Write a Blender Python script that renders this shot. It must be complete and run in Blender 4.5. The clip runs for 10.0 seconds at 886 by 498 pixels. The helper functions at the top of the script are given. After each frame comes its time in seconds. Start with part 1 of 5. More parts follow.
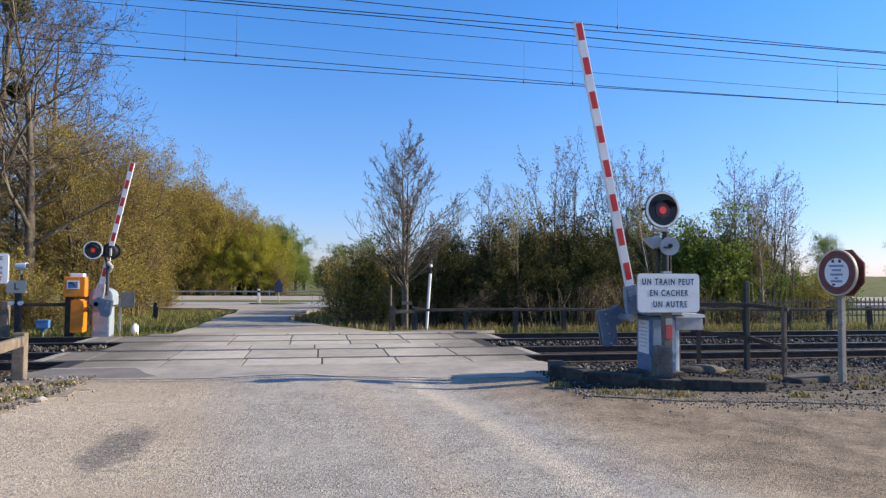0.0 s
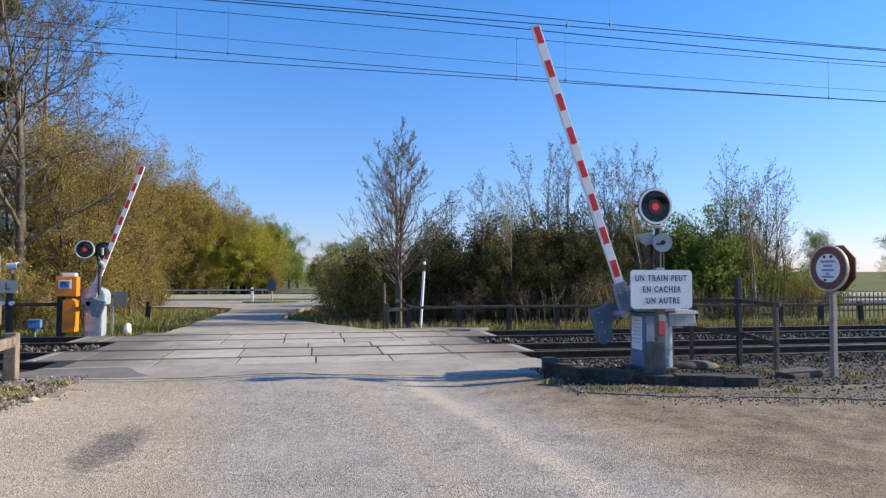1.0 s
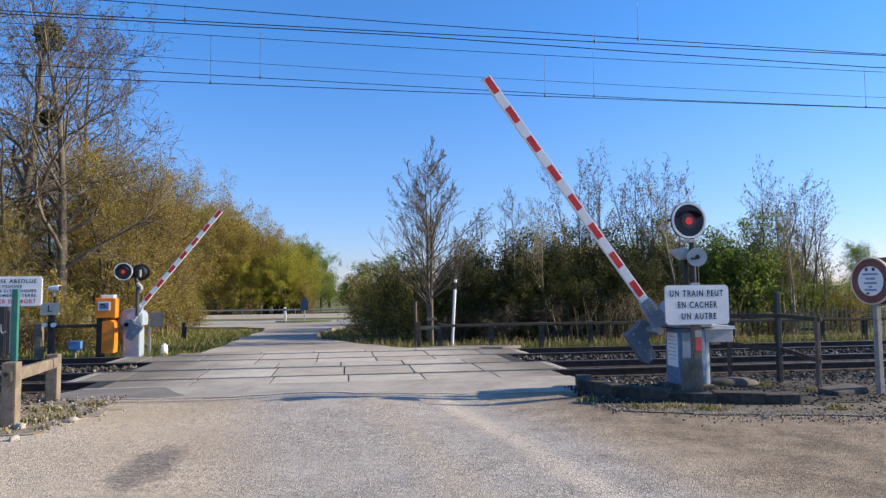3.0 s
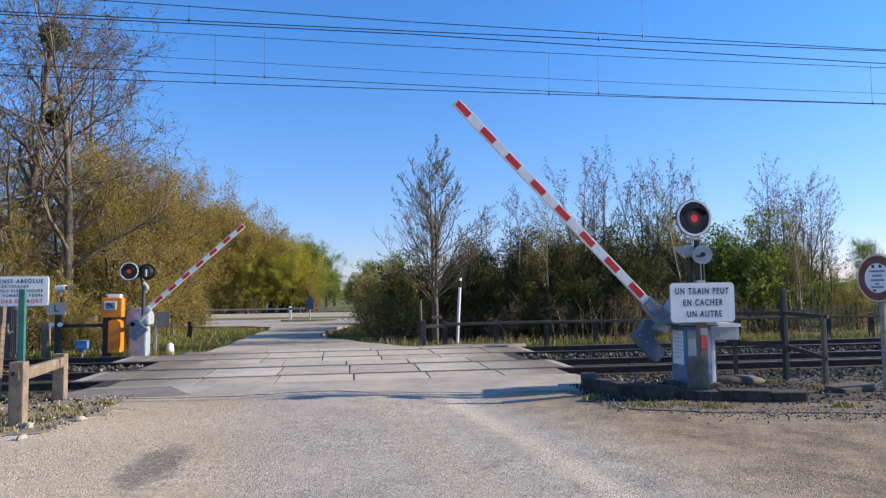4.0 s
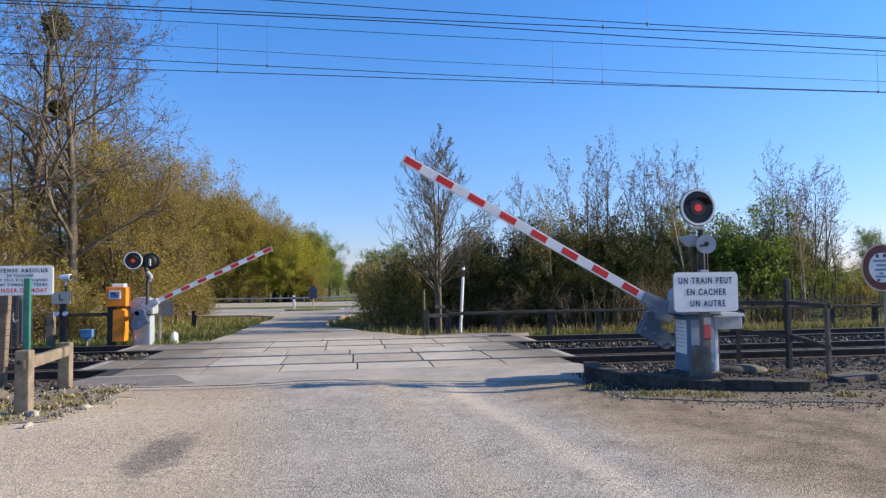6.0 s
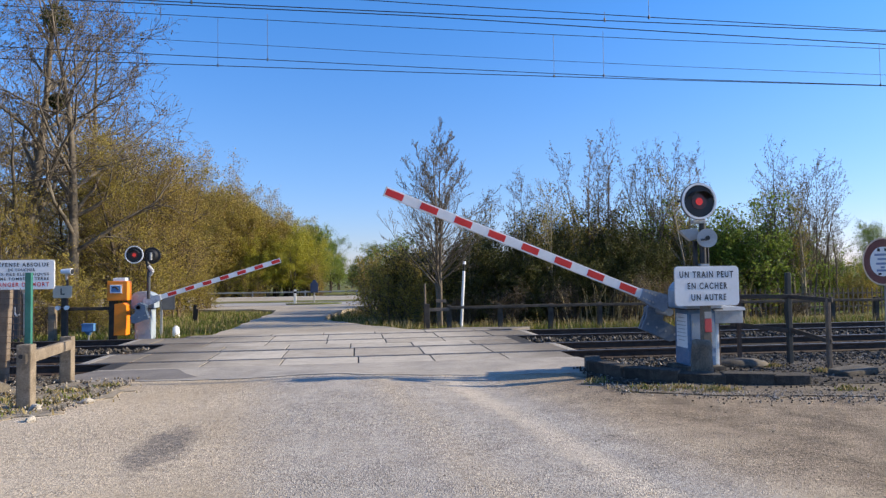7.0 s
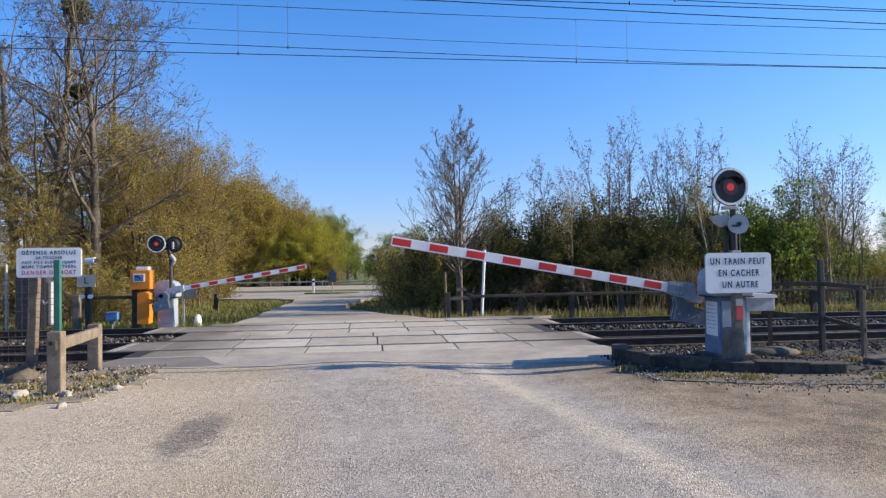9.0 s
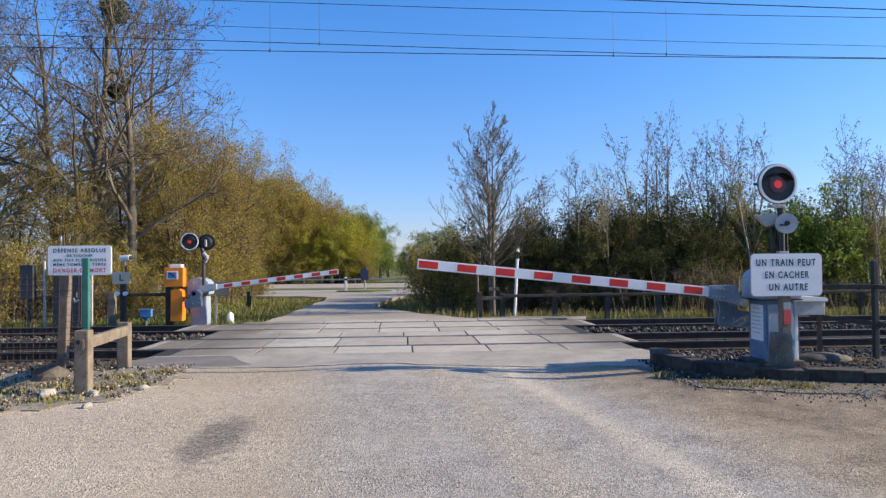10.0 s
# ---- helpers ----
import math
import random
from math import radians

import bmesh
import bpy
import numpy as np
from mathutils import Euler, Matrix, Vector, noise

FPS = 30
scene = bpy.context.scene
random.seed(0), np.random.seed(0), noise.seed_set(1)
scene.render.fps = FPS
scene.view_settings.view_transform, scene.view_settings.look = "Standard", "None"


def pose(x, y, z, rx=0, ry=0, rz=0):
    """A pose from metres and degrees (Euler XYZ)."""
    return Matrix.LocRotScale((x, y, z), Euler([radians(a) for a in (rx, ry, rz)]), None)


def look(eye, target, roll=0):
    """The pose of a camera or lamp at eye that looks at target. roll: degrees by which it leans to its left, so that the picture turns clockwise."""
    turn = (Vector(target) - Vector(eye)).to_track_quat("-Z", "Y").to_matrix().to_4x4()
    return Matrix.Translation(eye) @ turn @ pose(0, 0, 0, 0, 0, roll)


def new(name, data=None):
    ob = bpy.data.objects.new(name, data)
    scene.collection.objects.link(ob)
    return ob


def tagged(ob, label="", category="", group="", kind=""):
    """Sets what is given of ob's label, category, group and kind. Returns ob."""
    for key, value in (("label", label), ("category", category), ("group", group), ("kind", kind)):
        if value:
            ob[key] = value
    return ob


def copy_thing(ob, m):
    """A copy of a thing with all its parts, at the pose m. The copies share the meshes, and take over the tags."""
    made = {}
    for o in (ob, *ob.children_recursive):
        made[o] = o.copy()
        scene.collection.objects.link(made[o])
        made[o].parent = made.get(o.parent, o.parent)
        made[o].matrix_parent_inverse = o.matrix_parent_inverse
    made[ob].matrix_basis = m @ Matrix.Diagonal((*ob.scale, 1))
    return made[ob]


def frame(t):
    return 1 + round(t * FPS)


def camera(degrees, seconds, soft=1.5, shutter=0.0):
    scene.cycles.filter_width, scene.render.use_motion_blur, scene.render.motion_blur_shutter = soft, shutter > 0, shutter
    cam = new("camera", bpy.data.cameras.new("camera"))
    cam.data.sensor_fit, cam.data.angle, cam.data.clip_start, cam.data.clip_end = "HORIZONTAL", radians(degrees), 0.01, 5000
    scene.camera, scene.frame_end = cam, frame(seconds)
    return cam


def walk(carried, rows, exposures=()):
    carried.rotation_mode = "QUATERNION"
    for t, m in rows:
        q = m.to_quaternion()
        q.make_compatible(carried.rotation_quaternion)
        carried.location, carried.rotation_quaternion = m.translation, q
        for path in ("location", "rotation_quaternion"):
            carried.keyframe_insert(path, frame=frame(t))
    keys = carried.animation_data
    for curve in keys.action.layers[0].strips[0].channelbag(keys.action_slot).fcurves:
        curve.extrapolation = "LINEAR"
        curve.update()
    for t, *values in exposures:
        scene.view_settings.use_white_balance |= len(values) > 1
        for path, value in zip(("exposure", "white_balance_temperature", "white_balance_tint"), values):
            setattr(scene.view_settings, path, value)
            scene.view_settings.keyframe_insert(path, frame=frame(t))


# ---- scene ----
# ---- camera and its walk ----
cam = camera(67.0, 10.0, soft=1.35)
PATH = [
    (0, (0.000, 0.000, 1.550), (0.886, 4.917, 1.750), 0.41),
    (0.5, (0.000, 0.000, 1.550), (0.958, 4.904, 1.720), 0.30),
    (1, (0.000, 0.000, 1.550), (0.934, 4.909, 1.732), 0.11),
    (1.5, (0.000, 0.000, 1.550), (0.848, 4.920, 1.823), -0.29),
    (2, (0.000, 0.000, 1.550), (0.775, 4.929, 1.870), -0.52),
    (2.5, (0.000, 0.000, 1.550), (0.734, 4.935, 1.870), -0.50),
    (4, (0.000, 0.000, 1.550), (0.673, 4.945, 1.855), -0.74),
    (4.5, (0.000, 0.000, 1.550), (0.661, 4.947, 1.844), -0.73),
    (5, (0.000, 0.000, 1.550), (0.660, 4.950, 1.807), -0.72),
    (5.5, (0.000, 0.000, 1.550), (0.653, 4.951, 1.794), -0.71),
    (7, (0.000, 0.000, 1.550), (0.642, 4.955, 1.732), -0.74),
    (7.5, (0.000, 0.000, 1.550), (0.625, 4.958, 1.718), -0.70),
    (8, (0.000, 0.000, 1.550), (0.613, 4.960, 1.692), -0.87),
    (8.5, (-0.087, 0.067, 1.534), (0.540, 5.026, 1.675), -1.19),
    (9, (-0.152, 0.122, 1.511), (0.379, 5.093, 1.620), -0.83),
    (9.5, (-0.136, 0.267, 1.514), (0.227, 5.253, 1.586), -0.85),
    (10, (-0.099, 0.404, 1.536), (0.186, 5.395, 1.633), -0.55),
]
walk(cam, [(t, look(eye, target, roll)) for t, eye, target, roll in PATH])

# ---- light ----
SUN_ELEV, SUN_AZ = radians(24.3), radians(-3.2)
TO_SUN = Vector((math.cos(SUN_ELEV) * math.cos(SUN_AZ), math.cos(SUN_ELEV) * math.sin(SUN_AZ), math.sin(SUN_ELEV)))
world = bpy.data.worlds.new("world")
scene.world = world
world.use_nodes = True
wn = world.node_tree
sky = wn.nodes.new("ShaderNodeTexSky")
sky.sky_type, sky.sun_disc = "NISHITA", False
sky.sun_elevation, sky.sun_rotation = SUN_ELEV, radians(90) - SUN_AZ
sky.air_density, sky.dust_density, sky.ozone_density = 0.95, 0.28, 9.0
tint = wn.nodes.new("ShaderNodeMix")
tint.data_type, tint.blend_type = "RGBA", "MULTIPLY"
tint.inputs[0].default_value = 1.0
# sky tint: pale and slightly violet by the horizon, deeper blue in the upper view
way_up = wn.nodes.new("ShaderNodeSeparateXYZ")
wn.links.new(wn.nodes.new("ShaderNodeTexCoord").outputs["Generated"], way_up.inputs[0])
sky_ramp = wn.nodes.new("ShaderNodeValToRGB")
# overhead, out of view, the sky is brightened and warmed to fill shade
for stop, (at, color) in zip([sky_ramp.color_ramp.elements[0], sky_ramp.color_ramp.elements[1], sky_ramp.color_ramp.elements.new(0.5), sky_ramp.color_ramp.elements.new(0.6)], ((0.04, (0.92, 0.69, 0.69)), (0.58, (1.55, 1.14, 0.74)), (0.20, (0.84, 0.79, 0.79)), (0.36, (0.63, 0.85, 0.93)))):
    stop.position, stop.color = at, (*color, 1)
wn.links.new(way_up.outputs["Z"], sky_ramp.inputs["Fac"])
wn.links.new(sky_ramp.outputs["Color"], tint.inputs[7])
wn.links.new(sky.outputs[0], tint.inputs[6])
wn.links.new(tint.outputs[2], wn.nodes["Background"].inputs[0])
wn.nodes["Background"].inputs[1].default_value = 0.166
sun = new("sun", bpy.data.lights.new("sun", "SUN"))
sun.data.energy, sun.data.angle, sun.data.color = 5.0, radians(0.55), (1.0, 0.85, 0.63)
sun.matrix_world = look((0, 0, 30), Vector((0, 0, 30)) - TO_SUN)
scene.view_settings.exposure = 0.7


# ---- materials ----
def nodes_of(name):
    m = bpy.data.materials.new(name)
    m.use_nodes = True
    t = m.node_tree
    return m, t, t.nodes["Principled BSDF"]


def put(t, kind, **values):
    n = t.nodes.new(kind)
    for key, value in values.items():
        n.inputs[key.replace("_", " ")].default_value = value
    return n


def coords(t, kind="Object"):
    return t.nodes.new("ShaderNodeTexCoord").outputs[kind]


def noise_of(t, vec, scale, detail=4.0, rough=0.6):
    n = put(t, "ShaderNodeTexNoise", Scale=scale, Detail=detail, Roughness=rough)
    t.links.new(vec, n.inputs["Vector"])
    return n.outputs["Fac"]


def ramp(t, fac, stops):
    n = t.nodes.new("ShaderNodeValToRGB")
    e = n.color_ramp.elements
    while len(e) < len(stops):
        e.new(0.5)
    for s, (p, c) in zip(e, stops):
        s.position, s.color = p, (*c, 1) if len(c) == 3 else c
    t.links.new(fac, n.inputs["Fac"])
    return n.outputs["Color"]


def mixc(t, fac, a, b, mode="MIX"):
    n = t.nodes.new("ShaderNodeMix")
    n.data_type, n.blend_type = "RGBA", mode
    for sock, v in ((n.inputs[0], fac), (n.inputs[6], a), (n.inputs[7], b)):
        if isinstance(v, (int, float)):
            sock.default_value = v
        elif isinstance(v, tuple):
            sock.default_value = (*v, 1)
        else:
            t.links.new(v, sock)
    return n.outputs[2]


def bump(t, bsdf, height, strength, distance):
    n = put(t, "ShaderNodeBump", Strength=strength, Distance=distance)
    t.links.new(height, n.inputs["Height"])
    t.links.new(n.outputs[0], bsdf.inputs["Normal"])


def surface(name, base, other, rough=0.7, scale=3.0, fine=40.0, amount=0.5, metal=0.0, relief=0.3, depth=0.01, dirt=None, dirt_amount=0.4, world_space=False):
    """A worn surface: two base colours by broad noise, fine grain, and optional dirt blotches."""
    m, t, b = nodes_of(name)
    v = coords(t)
    if world_space:
        v = t.nodes.new("ShaderNodeNewGeometry").outputs["Position"]
    big, small = noise_of(t, v, scale), noise_of(t, v, fine, 3)
    c = mixc(t, ramp(t, big, [(0.35, (0, 0, 0)), (0.65, (1, 1, 1))]), base, other)
    grain = ramp(t, small, [(0.3, (1 - amount,) * 3), (0.7, (1, 1, 1))])
    c = mixc(t, 1.0, c, grain, "MULTIPLY")
    if dirt:
        d = ramp(t, noise_of(t, v, scale * 2.7, 6, 0.7), [(0.5, (0, 0, 0)), (0.68, (dirt_amount,) * 3)])
        c = mixc(t, d, c, dirt)
    t.links.new(c, b.inputs["Base Color"])
    b.inputs["Roughness"].default_value, b.inputs["Metallic"].default_value = rough, metal
    bump(t, b, small, relief, depth)
    return m


def gravel_material():
    """Worn pale asphalt with gravel, grey wheel lanes and sandy shoulders."""
    m, t, b = nodes_of("gravel_road")
    v = t.nodes.new("ShaderNodeNewGeometry").outputs["Position"]
    broad, mid = noise_of(t, v, 0.45, 5, 0.6), noise_of(t, v, 2.2, 6, 0.65)
    sep = t.nodes.new("ShaderNodeSeparateXYZ")
    t.links.new(v, sep.inputs[0])
    # wheel lanes that drift to the right towards the viewer
    drift = put(t, "ShaderNodeMath"); drift.operation = "MULTIPLY_ADD"; drift.inputs[1].default_value = 0.117; drift.inputs[2].default_value = -1.6
    t.links.new(sep.outputs["Y"], drift.inputs[0])
    across = put(t, "ShaderNodeMath"); across.operation = "ADD"
    t.links.new(sep.outputs["X"], across.inputs[0]); t.links.new(drift.outputs[0], across.inputs[1])
    wob = put(t, "ShaderNodeMath"); wob.operation = "MULTIPLY_ADD"; wob.inputs[1].default_value = 0.3
    t.links.new(mid, wob.inputs[0]); t.links.new(across.outputs[0], wob.inputs[2])
    lane_x = put(t, "ShaderNodeMapRange", From_Min=-4.15, From_Max=3.85)
    t.links.new(wob.outputs[0], lane_x.inputs["Value"])
    lane = ramp(t, lane_x.outputs[0], [(0.27, (0.0,) * 3), (0.36, (0.8,) * 3), (0.48, (0.85,) * 3), (0.53, (0.45,) * 3), (0.575, (0.9,) * 3), (0.628, (0.9,) * 3), (0.656, (0.1,) * 3), (0.69, (1.0,) * 3), (0.735, (0.85,) * 3), (0.80, (0.1,) * 3)])
    sand = mixc(t, ramp(t, broad, [(0.35, (0, 0, 0)), (0.65, (1, 1, 1))]), (0.415, 0.335, 0.235), (0.56, 0.465, 0.345))
    grey = mixc(t, ramp(t, mid, [(0.3, (0, 0, 0)), (0.7, (1, 1, 1))]), (0.32, 0.292, 0.255), (0.445, 0.405, 0.352))
    c = mixc(t, lane, sand, grey)
    # a pale strip of fine dust swept up between the wheel lanes
    c = mixc(t, ramp(t, lane_x.outputs[0], [(0.63, (0.0,) * 3), (0.652, (0.55,) * 3), (0.664, (0.55,) * 3), (0.69, (0.0,) * 3)]), c, (0.56, 0.50, 0.42))
    # darker dirt towards the right verge
    side = put(t, "ShaderNodeMath"); side.operation = "MULTIPLY_ADD"; side.inputs[1].default_value = 1.8
    t.links.new(broad, side.inputs[0]); t.links.new(across.outputs[0], side.inputs[2])
    right = put(t, "ShaderNodeMapRange", From_Min=2.2, From_Max=3.7)
    t.links.new(side.outputs[0], right.inputs["Value"])
    c = mixc(t, right.outputs[0], c, mixc(t, ramp(t, mid, [(0.35, (0, 0, 0)), (0.65, (1, 1, 1))]), (0.17, 0.13, 0.09), (0.33, 0.26, 0.178)))
    # dark bitumen patches
    patch = ramp(t, noise_of(t, v, 0.8, 6, 0.7), [(0.62, (0, 0, 0)), (0.72, (0.55,) * 3)])
    c = mixc(t, patch, c, (0.16, 0.14, 0.125))
    spot = put(t, "ShaderNodeVectorMath"); spot.operation = "SUBTRACT"; spot.inputs[1].default_value = (-1.78, 6.45, 0)
    t.links.new(v, spot.inputs[0])
    squash = put(t, "ShaderNodeVectorMath"); squash.operation = "MULTIPLY"; squash.inputs[1].default_value = (1.75, 0.55, 0)
    t.links.new(spot.outputs[0], squash.inputs[0])
    far = put(t, "ShaderNodeVectorMath"); far.operation = "LENGTH"
    t.links.new(squash.outputs[0], far.inputs[0])
    edge = put(t, "ShaderNodeMath"); edge.operation = "MULTIPLY_ADD"; edge.inputs[1].default_value = 0.9
    t.links.new(noise_of(t, v, 4.5, 6, 0.75), edge.inputs[0]); t.links.new(far.outputs["Value"], edge.inputs[2])
    gritty = ramp(t, noise_of(t, v, 26, 5, 0.75), [(0.36, (0.25,) * 3), (0.52, (1, 1, 1))])
    spotted = mixc(t, 1.0, ramp(t, edge.outputs[0], [(0.72, (0.85,) * 3), (1.15, (0, 0, 0))]), gritty, "MULTIPLY")
    c = mixc(t, spotted, c, (0.15, 0.135, 0.12))
    # stones and coarse grit
    vor = put(t, "ShaderNodeTexVoronoi", Scale=66.0)
    t.links.new(v, vor.inputs["Vector"])
    stone = ramp(t, vor.outputs["Color"], [(0.1, (0.56,) * 3), (0.5, (0.97,) * 3), (0.9, (1.34,) * 3)])
    # grit lies in drifts between stretches of fine packed sand
    loose = ramp(t, noise_of(t, v, 0.9, 6, 0.7), [(0.38, (0.5,) * 3), (0.56, (1.0,) * 3)])
    c = mixc(t, loose, c, stone, "MULTIPLY")
    speck = ramp(t, noise_of(t, v, 9, 8, 0.85), [(0.3, (0.68,) * 3), (0.5, (1.0,) * 3), (0.72, (1.18,) * 3)])
    c = mixc(t, loose, c, speck, "MULTIPLY")
    crumb = ramp(t, noise_of(t, v, 160, 2), [(0.3, (0.75,) * 3), (0.7, (1.15,) * 3)])
    c = mixc(t, loose, c, crumb, "MULTIPLY")
    t.links.new(c, b.inputs["Base Color"])
    b.inputs["Roughness"].default_value = 0.92
    b.inputs["Specular IOR Level"].default_value = 0.25
    rough = put(t, "ShaderNodeMath"); rough.operation = "MULTIPLY_ADD"; rough.inputs[1].default_value = 1.5
    t.links.new(noise_of(t, v, 38, 6, 0.8), rough.inputs[0]); t.links.new(vor.outputs["Distance"], rough.inputs[2])
    bump(t, b, mixc(t, loose, (0.8, 0.8, 0.8), rough.outputs[0]), 0.6, 0.014)
    return m


def ground_material():
    """Rough grass and soil, out to the horizon."""
    m, t, b = nodes_of("grass_and_soil")
    v = t.nodes.new("ShaderNodeNewGeometry").outputs["Position"]
    big, mid, fine = noise_of(t, v, 0.12, 5), noise_of(t, v, 1.1, 5), noise_of(t, v, 22, 4)
    green = mixc(t, ramp(t, mid, [(0.35, (0, 0, 0)), (0.65, (1, 1, 1))]), (0.07, 0.115, 0.022), (0.15, 0.18, 0.045))
    dry = mixc(t, fine, (0.17, 0.135, 0.07), (0.30, 0.25, 0.14))
    c = mixc(t, ramp(t, big, [(0.4, (0.1,) * 3), (0.68, (0.9,) * 3)]), green, dry)
    c = mixc(t, 0.8, c, ramp(t, fine, [(0.25, (0.5,) * 3), (0.75, (1.2,) * 3)]), "MULTIPLY")
    t.links.new(c, b.inputs["Base Color"])
    b.inputs["Roughness"].default_value = 1.0
    b.inputs["Specular IOR Level"].default_value = 0.1
    bump(t, b, fine, 0.6, 0.05)
    return m


def piece_material(name, stops, rough=0.85, fine=60.0, spec=0.3, spread="Random", through_light=0.0):
    """Colour varies from piece to piece."""
    m, t, b = nodes_of(name)
    if spread == "Random":
        r = t.nodes.new("ShaderNodeObjectInfo").outputs["Random"]
    else:
        r = t.nodes.new("ShaderNodeNewGeometry").outputs["Random Per Island"]
    v = t.nodes.new("ShaderNodeNewGeometry").outputs["Position"]
    c = ramp(t, r, stops)
    if fine:
        n = noise_of(t, v, fine, 4)
        c = mixc(t, 0.8, c, ramp(t, n, [(0.3, (0.7,) * 3), (0.7, (1.12,) * 3)]), "MULTIPLY")
        blot = noise_of(t, v, 2.3, 6, 0.7)
        c = mixc(t, 0.7, c, ramp(t, blot, [(0.35, (0.75,) * 3), (0.6, (1.05,) * 3)]), "MULTIPLY")
        bump(t, b, n, 0.3, 0.01)
    t.links.new(c, b.inputs["Base Color"])
    b.inputs["Roughness"].default_value = rough
    b.inputs["Specular IOR Level"].default_value = spec
    if through_light:
        tr = t.nodes.new("ShaderNodeBsdfTranslucent")
        t.links.new(c, tr.inputs["Color"])
        mx = put(t, "ShaderNodeMixShader", Fac=through_light)
        t.links.new(b.outputs[0], mx.inputs[1]); t.links.new(tr.outputs[0], mx.inputs[2])
        t.links.new(mx.outputs[0], t.nodes["Material Output"].inputs["Surface"])
    return m


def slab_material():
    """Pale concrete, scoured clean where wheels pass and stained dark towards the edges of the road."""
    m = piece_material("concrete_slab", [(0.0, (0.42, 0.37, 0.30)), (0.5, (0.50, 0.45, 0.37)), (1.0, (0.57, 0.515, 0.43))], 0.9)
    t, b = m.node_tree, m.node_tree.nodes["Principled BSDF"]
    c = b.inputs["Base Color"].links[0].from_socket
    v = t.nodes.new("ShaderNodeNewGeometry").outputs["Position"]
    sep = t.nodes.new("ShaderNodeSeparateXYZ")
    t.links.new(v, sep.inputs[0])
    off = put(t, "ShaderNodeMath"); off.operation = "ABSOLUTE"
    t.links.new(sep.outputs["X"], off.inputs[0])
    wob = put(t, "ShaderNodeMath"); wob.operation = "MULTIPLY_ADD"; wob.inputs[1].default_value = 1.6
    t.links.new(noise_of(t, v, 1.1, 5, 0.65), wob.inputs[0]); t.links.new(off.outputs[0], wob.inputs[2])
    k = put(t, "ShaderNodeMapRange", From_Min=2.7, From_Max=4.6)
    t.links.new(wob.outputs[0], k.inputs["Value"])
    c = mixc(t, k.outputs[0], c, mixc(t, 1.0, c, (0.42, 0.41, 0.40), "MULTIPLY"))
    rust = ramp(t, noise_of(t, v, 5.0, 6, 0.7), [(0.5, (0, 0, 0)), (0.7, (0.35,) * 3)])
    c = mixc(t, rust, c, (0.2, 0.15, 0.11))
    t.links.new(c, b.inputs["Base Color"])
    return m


def glow(name, color, strength):
    m, t, b = nodes_of(name)
    b.inputs["Base Color"].default_value = (*color, 1)
    b.inputs["Emission Color"].default_value = (*color, 1)
    b.inputs["Emission Strength"].default_value = strength
    b.inputs["Roughness"].default_value = 0.2
    return m


M_GRAVEL, M_GROUND = gravel_material(), ground_material()
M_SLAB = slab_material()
M_ASPHALT = surface("worn_asphalt", (0.36, 0.325, 0.275), (0.48, 0.43, 0.36), 0.92, 1.2, 70, 0.35, relief=0.35, dirt=(0.20, 0.18, 0.16), dirt_amount=0.5, world_space=True)
M_DARKASPHALT = surface("grey_asphalt", (0.17, 0.155, 0.14), (0.25, 0.225, 0.20), 0.92, 1.4, 80, 0.35, relief=0.35, world_space=True)
M_ROAD = surface("pale_road", (0.36, 0.315, 0.25), (0.48, 0.42, 0.335), 0.9, 0.5, 40, 0.35, relief=0.3, dirt=(0.2, 0.17, 0.13), dirt_amount=0.4, world_space=True)
M_COUNTRYROAD = surface("cool_grey_asphalt", (0.30, 0.29, 0.275), (0.38, 0.365, 0.345), 0.88, 0.6, 40, 0.25, relief=0.2, world_space=True)
M_RUBBER = surface("black_joint", (0.03, 0.028, 0.026), (0.05, 0.045, 0.04), 0.8, 3, 50)
M_RAIL = surface("rusty_rail_side", (0.035, 0.022, 0.016), (0.07, 0.045, 0.032), 0.8, 6, 60, 0.4, world_space=True)
M_RAILTOP = surface("polished_rail_head", (0.22, 0.20, 0.18), (0.34, 0.31, 0.28), 0.42, 4, 30, 0.2, metal=0.9, relief=0.05, world_space=True)
M_SLEEPER = surface("old_sleeper", (0.05, 0.04, 0.03), (0.10, 0.083, 0.066), 0.9, 4, 40, 0.4, world_space=True)
M_BALLASTBED = surface("ballast_fines", (0.02, 0.017, 0.014), (0.042, 0.036, 0.03), 0.95, 2, 25, 0.6, relief=0.8, depth=0.03, world_space=True)
M_STONE = piece_material("ballast_stone", [(0.0, (0.018, 0.015, 0.012)), (0.5, (0.05, 0.043, 0.035)), (0.84, (0.095, 0.083, 0.068)), (1.0, (0.25, 0.225, 0.19))], 0.85, 0, 0.3, "Island")
M_PEBBLE = piece_material("pale_pebble", [(0.0, (0.2, 0.165, 0.13)), (0.5, (0.40, 0.34, 0.27)), (1.0, (0.62, 0.57, 0.5))], 0.85, 0, 0.3, "Island")
M_VERGESTONE = piece_material("dull_verge_stone", [(0.0, (0.09, 0.075, 0.058)), (0.55, (0.22, 0.185, 0.145)), (1.0, (0.48, 0.43, 0.36))], 0.85, 0, 0.3, "Island")
M_CONCRETE = surface("weathered_concrete", (0.34, 0.31, 0.26), (0.44, 0.40, 0.34), 0.9, 4, 60, 0.35, relief=0.3, dirt=(0.13, 0.115, 0.09), dirt_amount=0.6)
M_DARKCONCRETE = surface("mossy_concrete", (0.075, 0.064, 0.05), (0.17, 0.145, 0.112), 0.92, 5, 60, 0.4, relief=0.4, dirt=(0.05, 0.045, 0.04), dirt_amount=0.7)
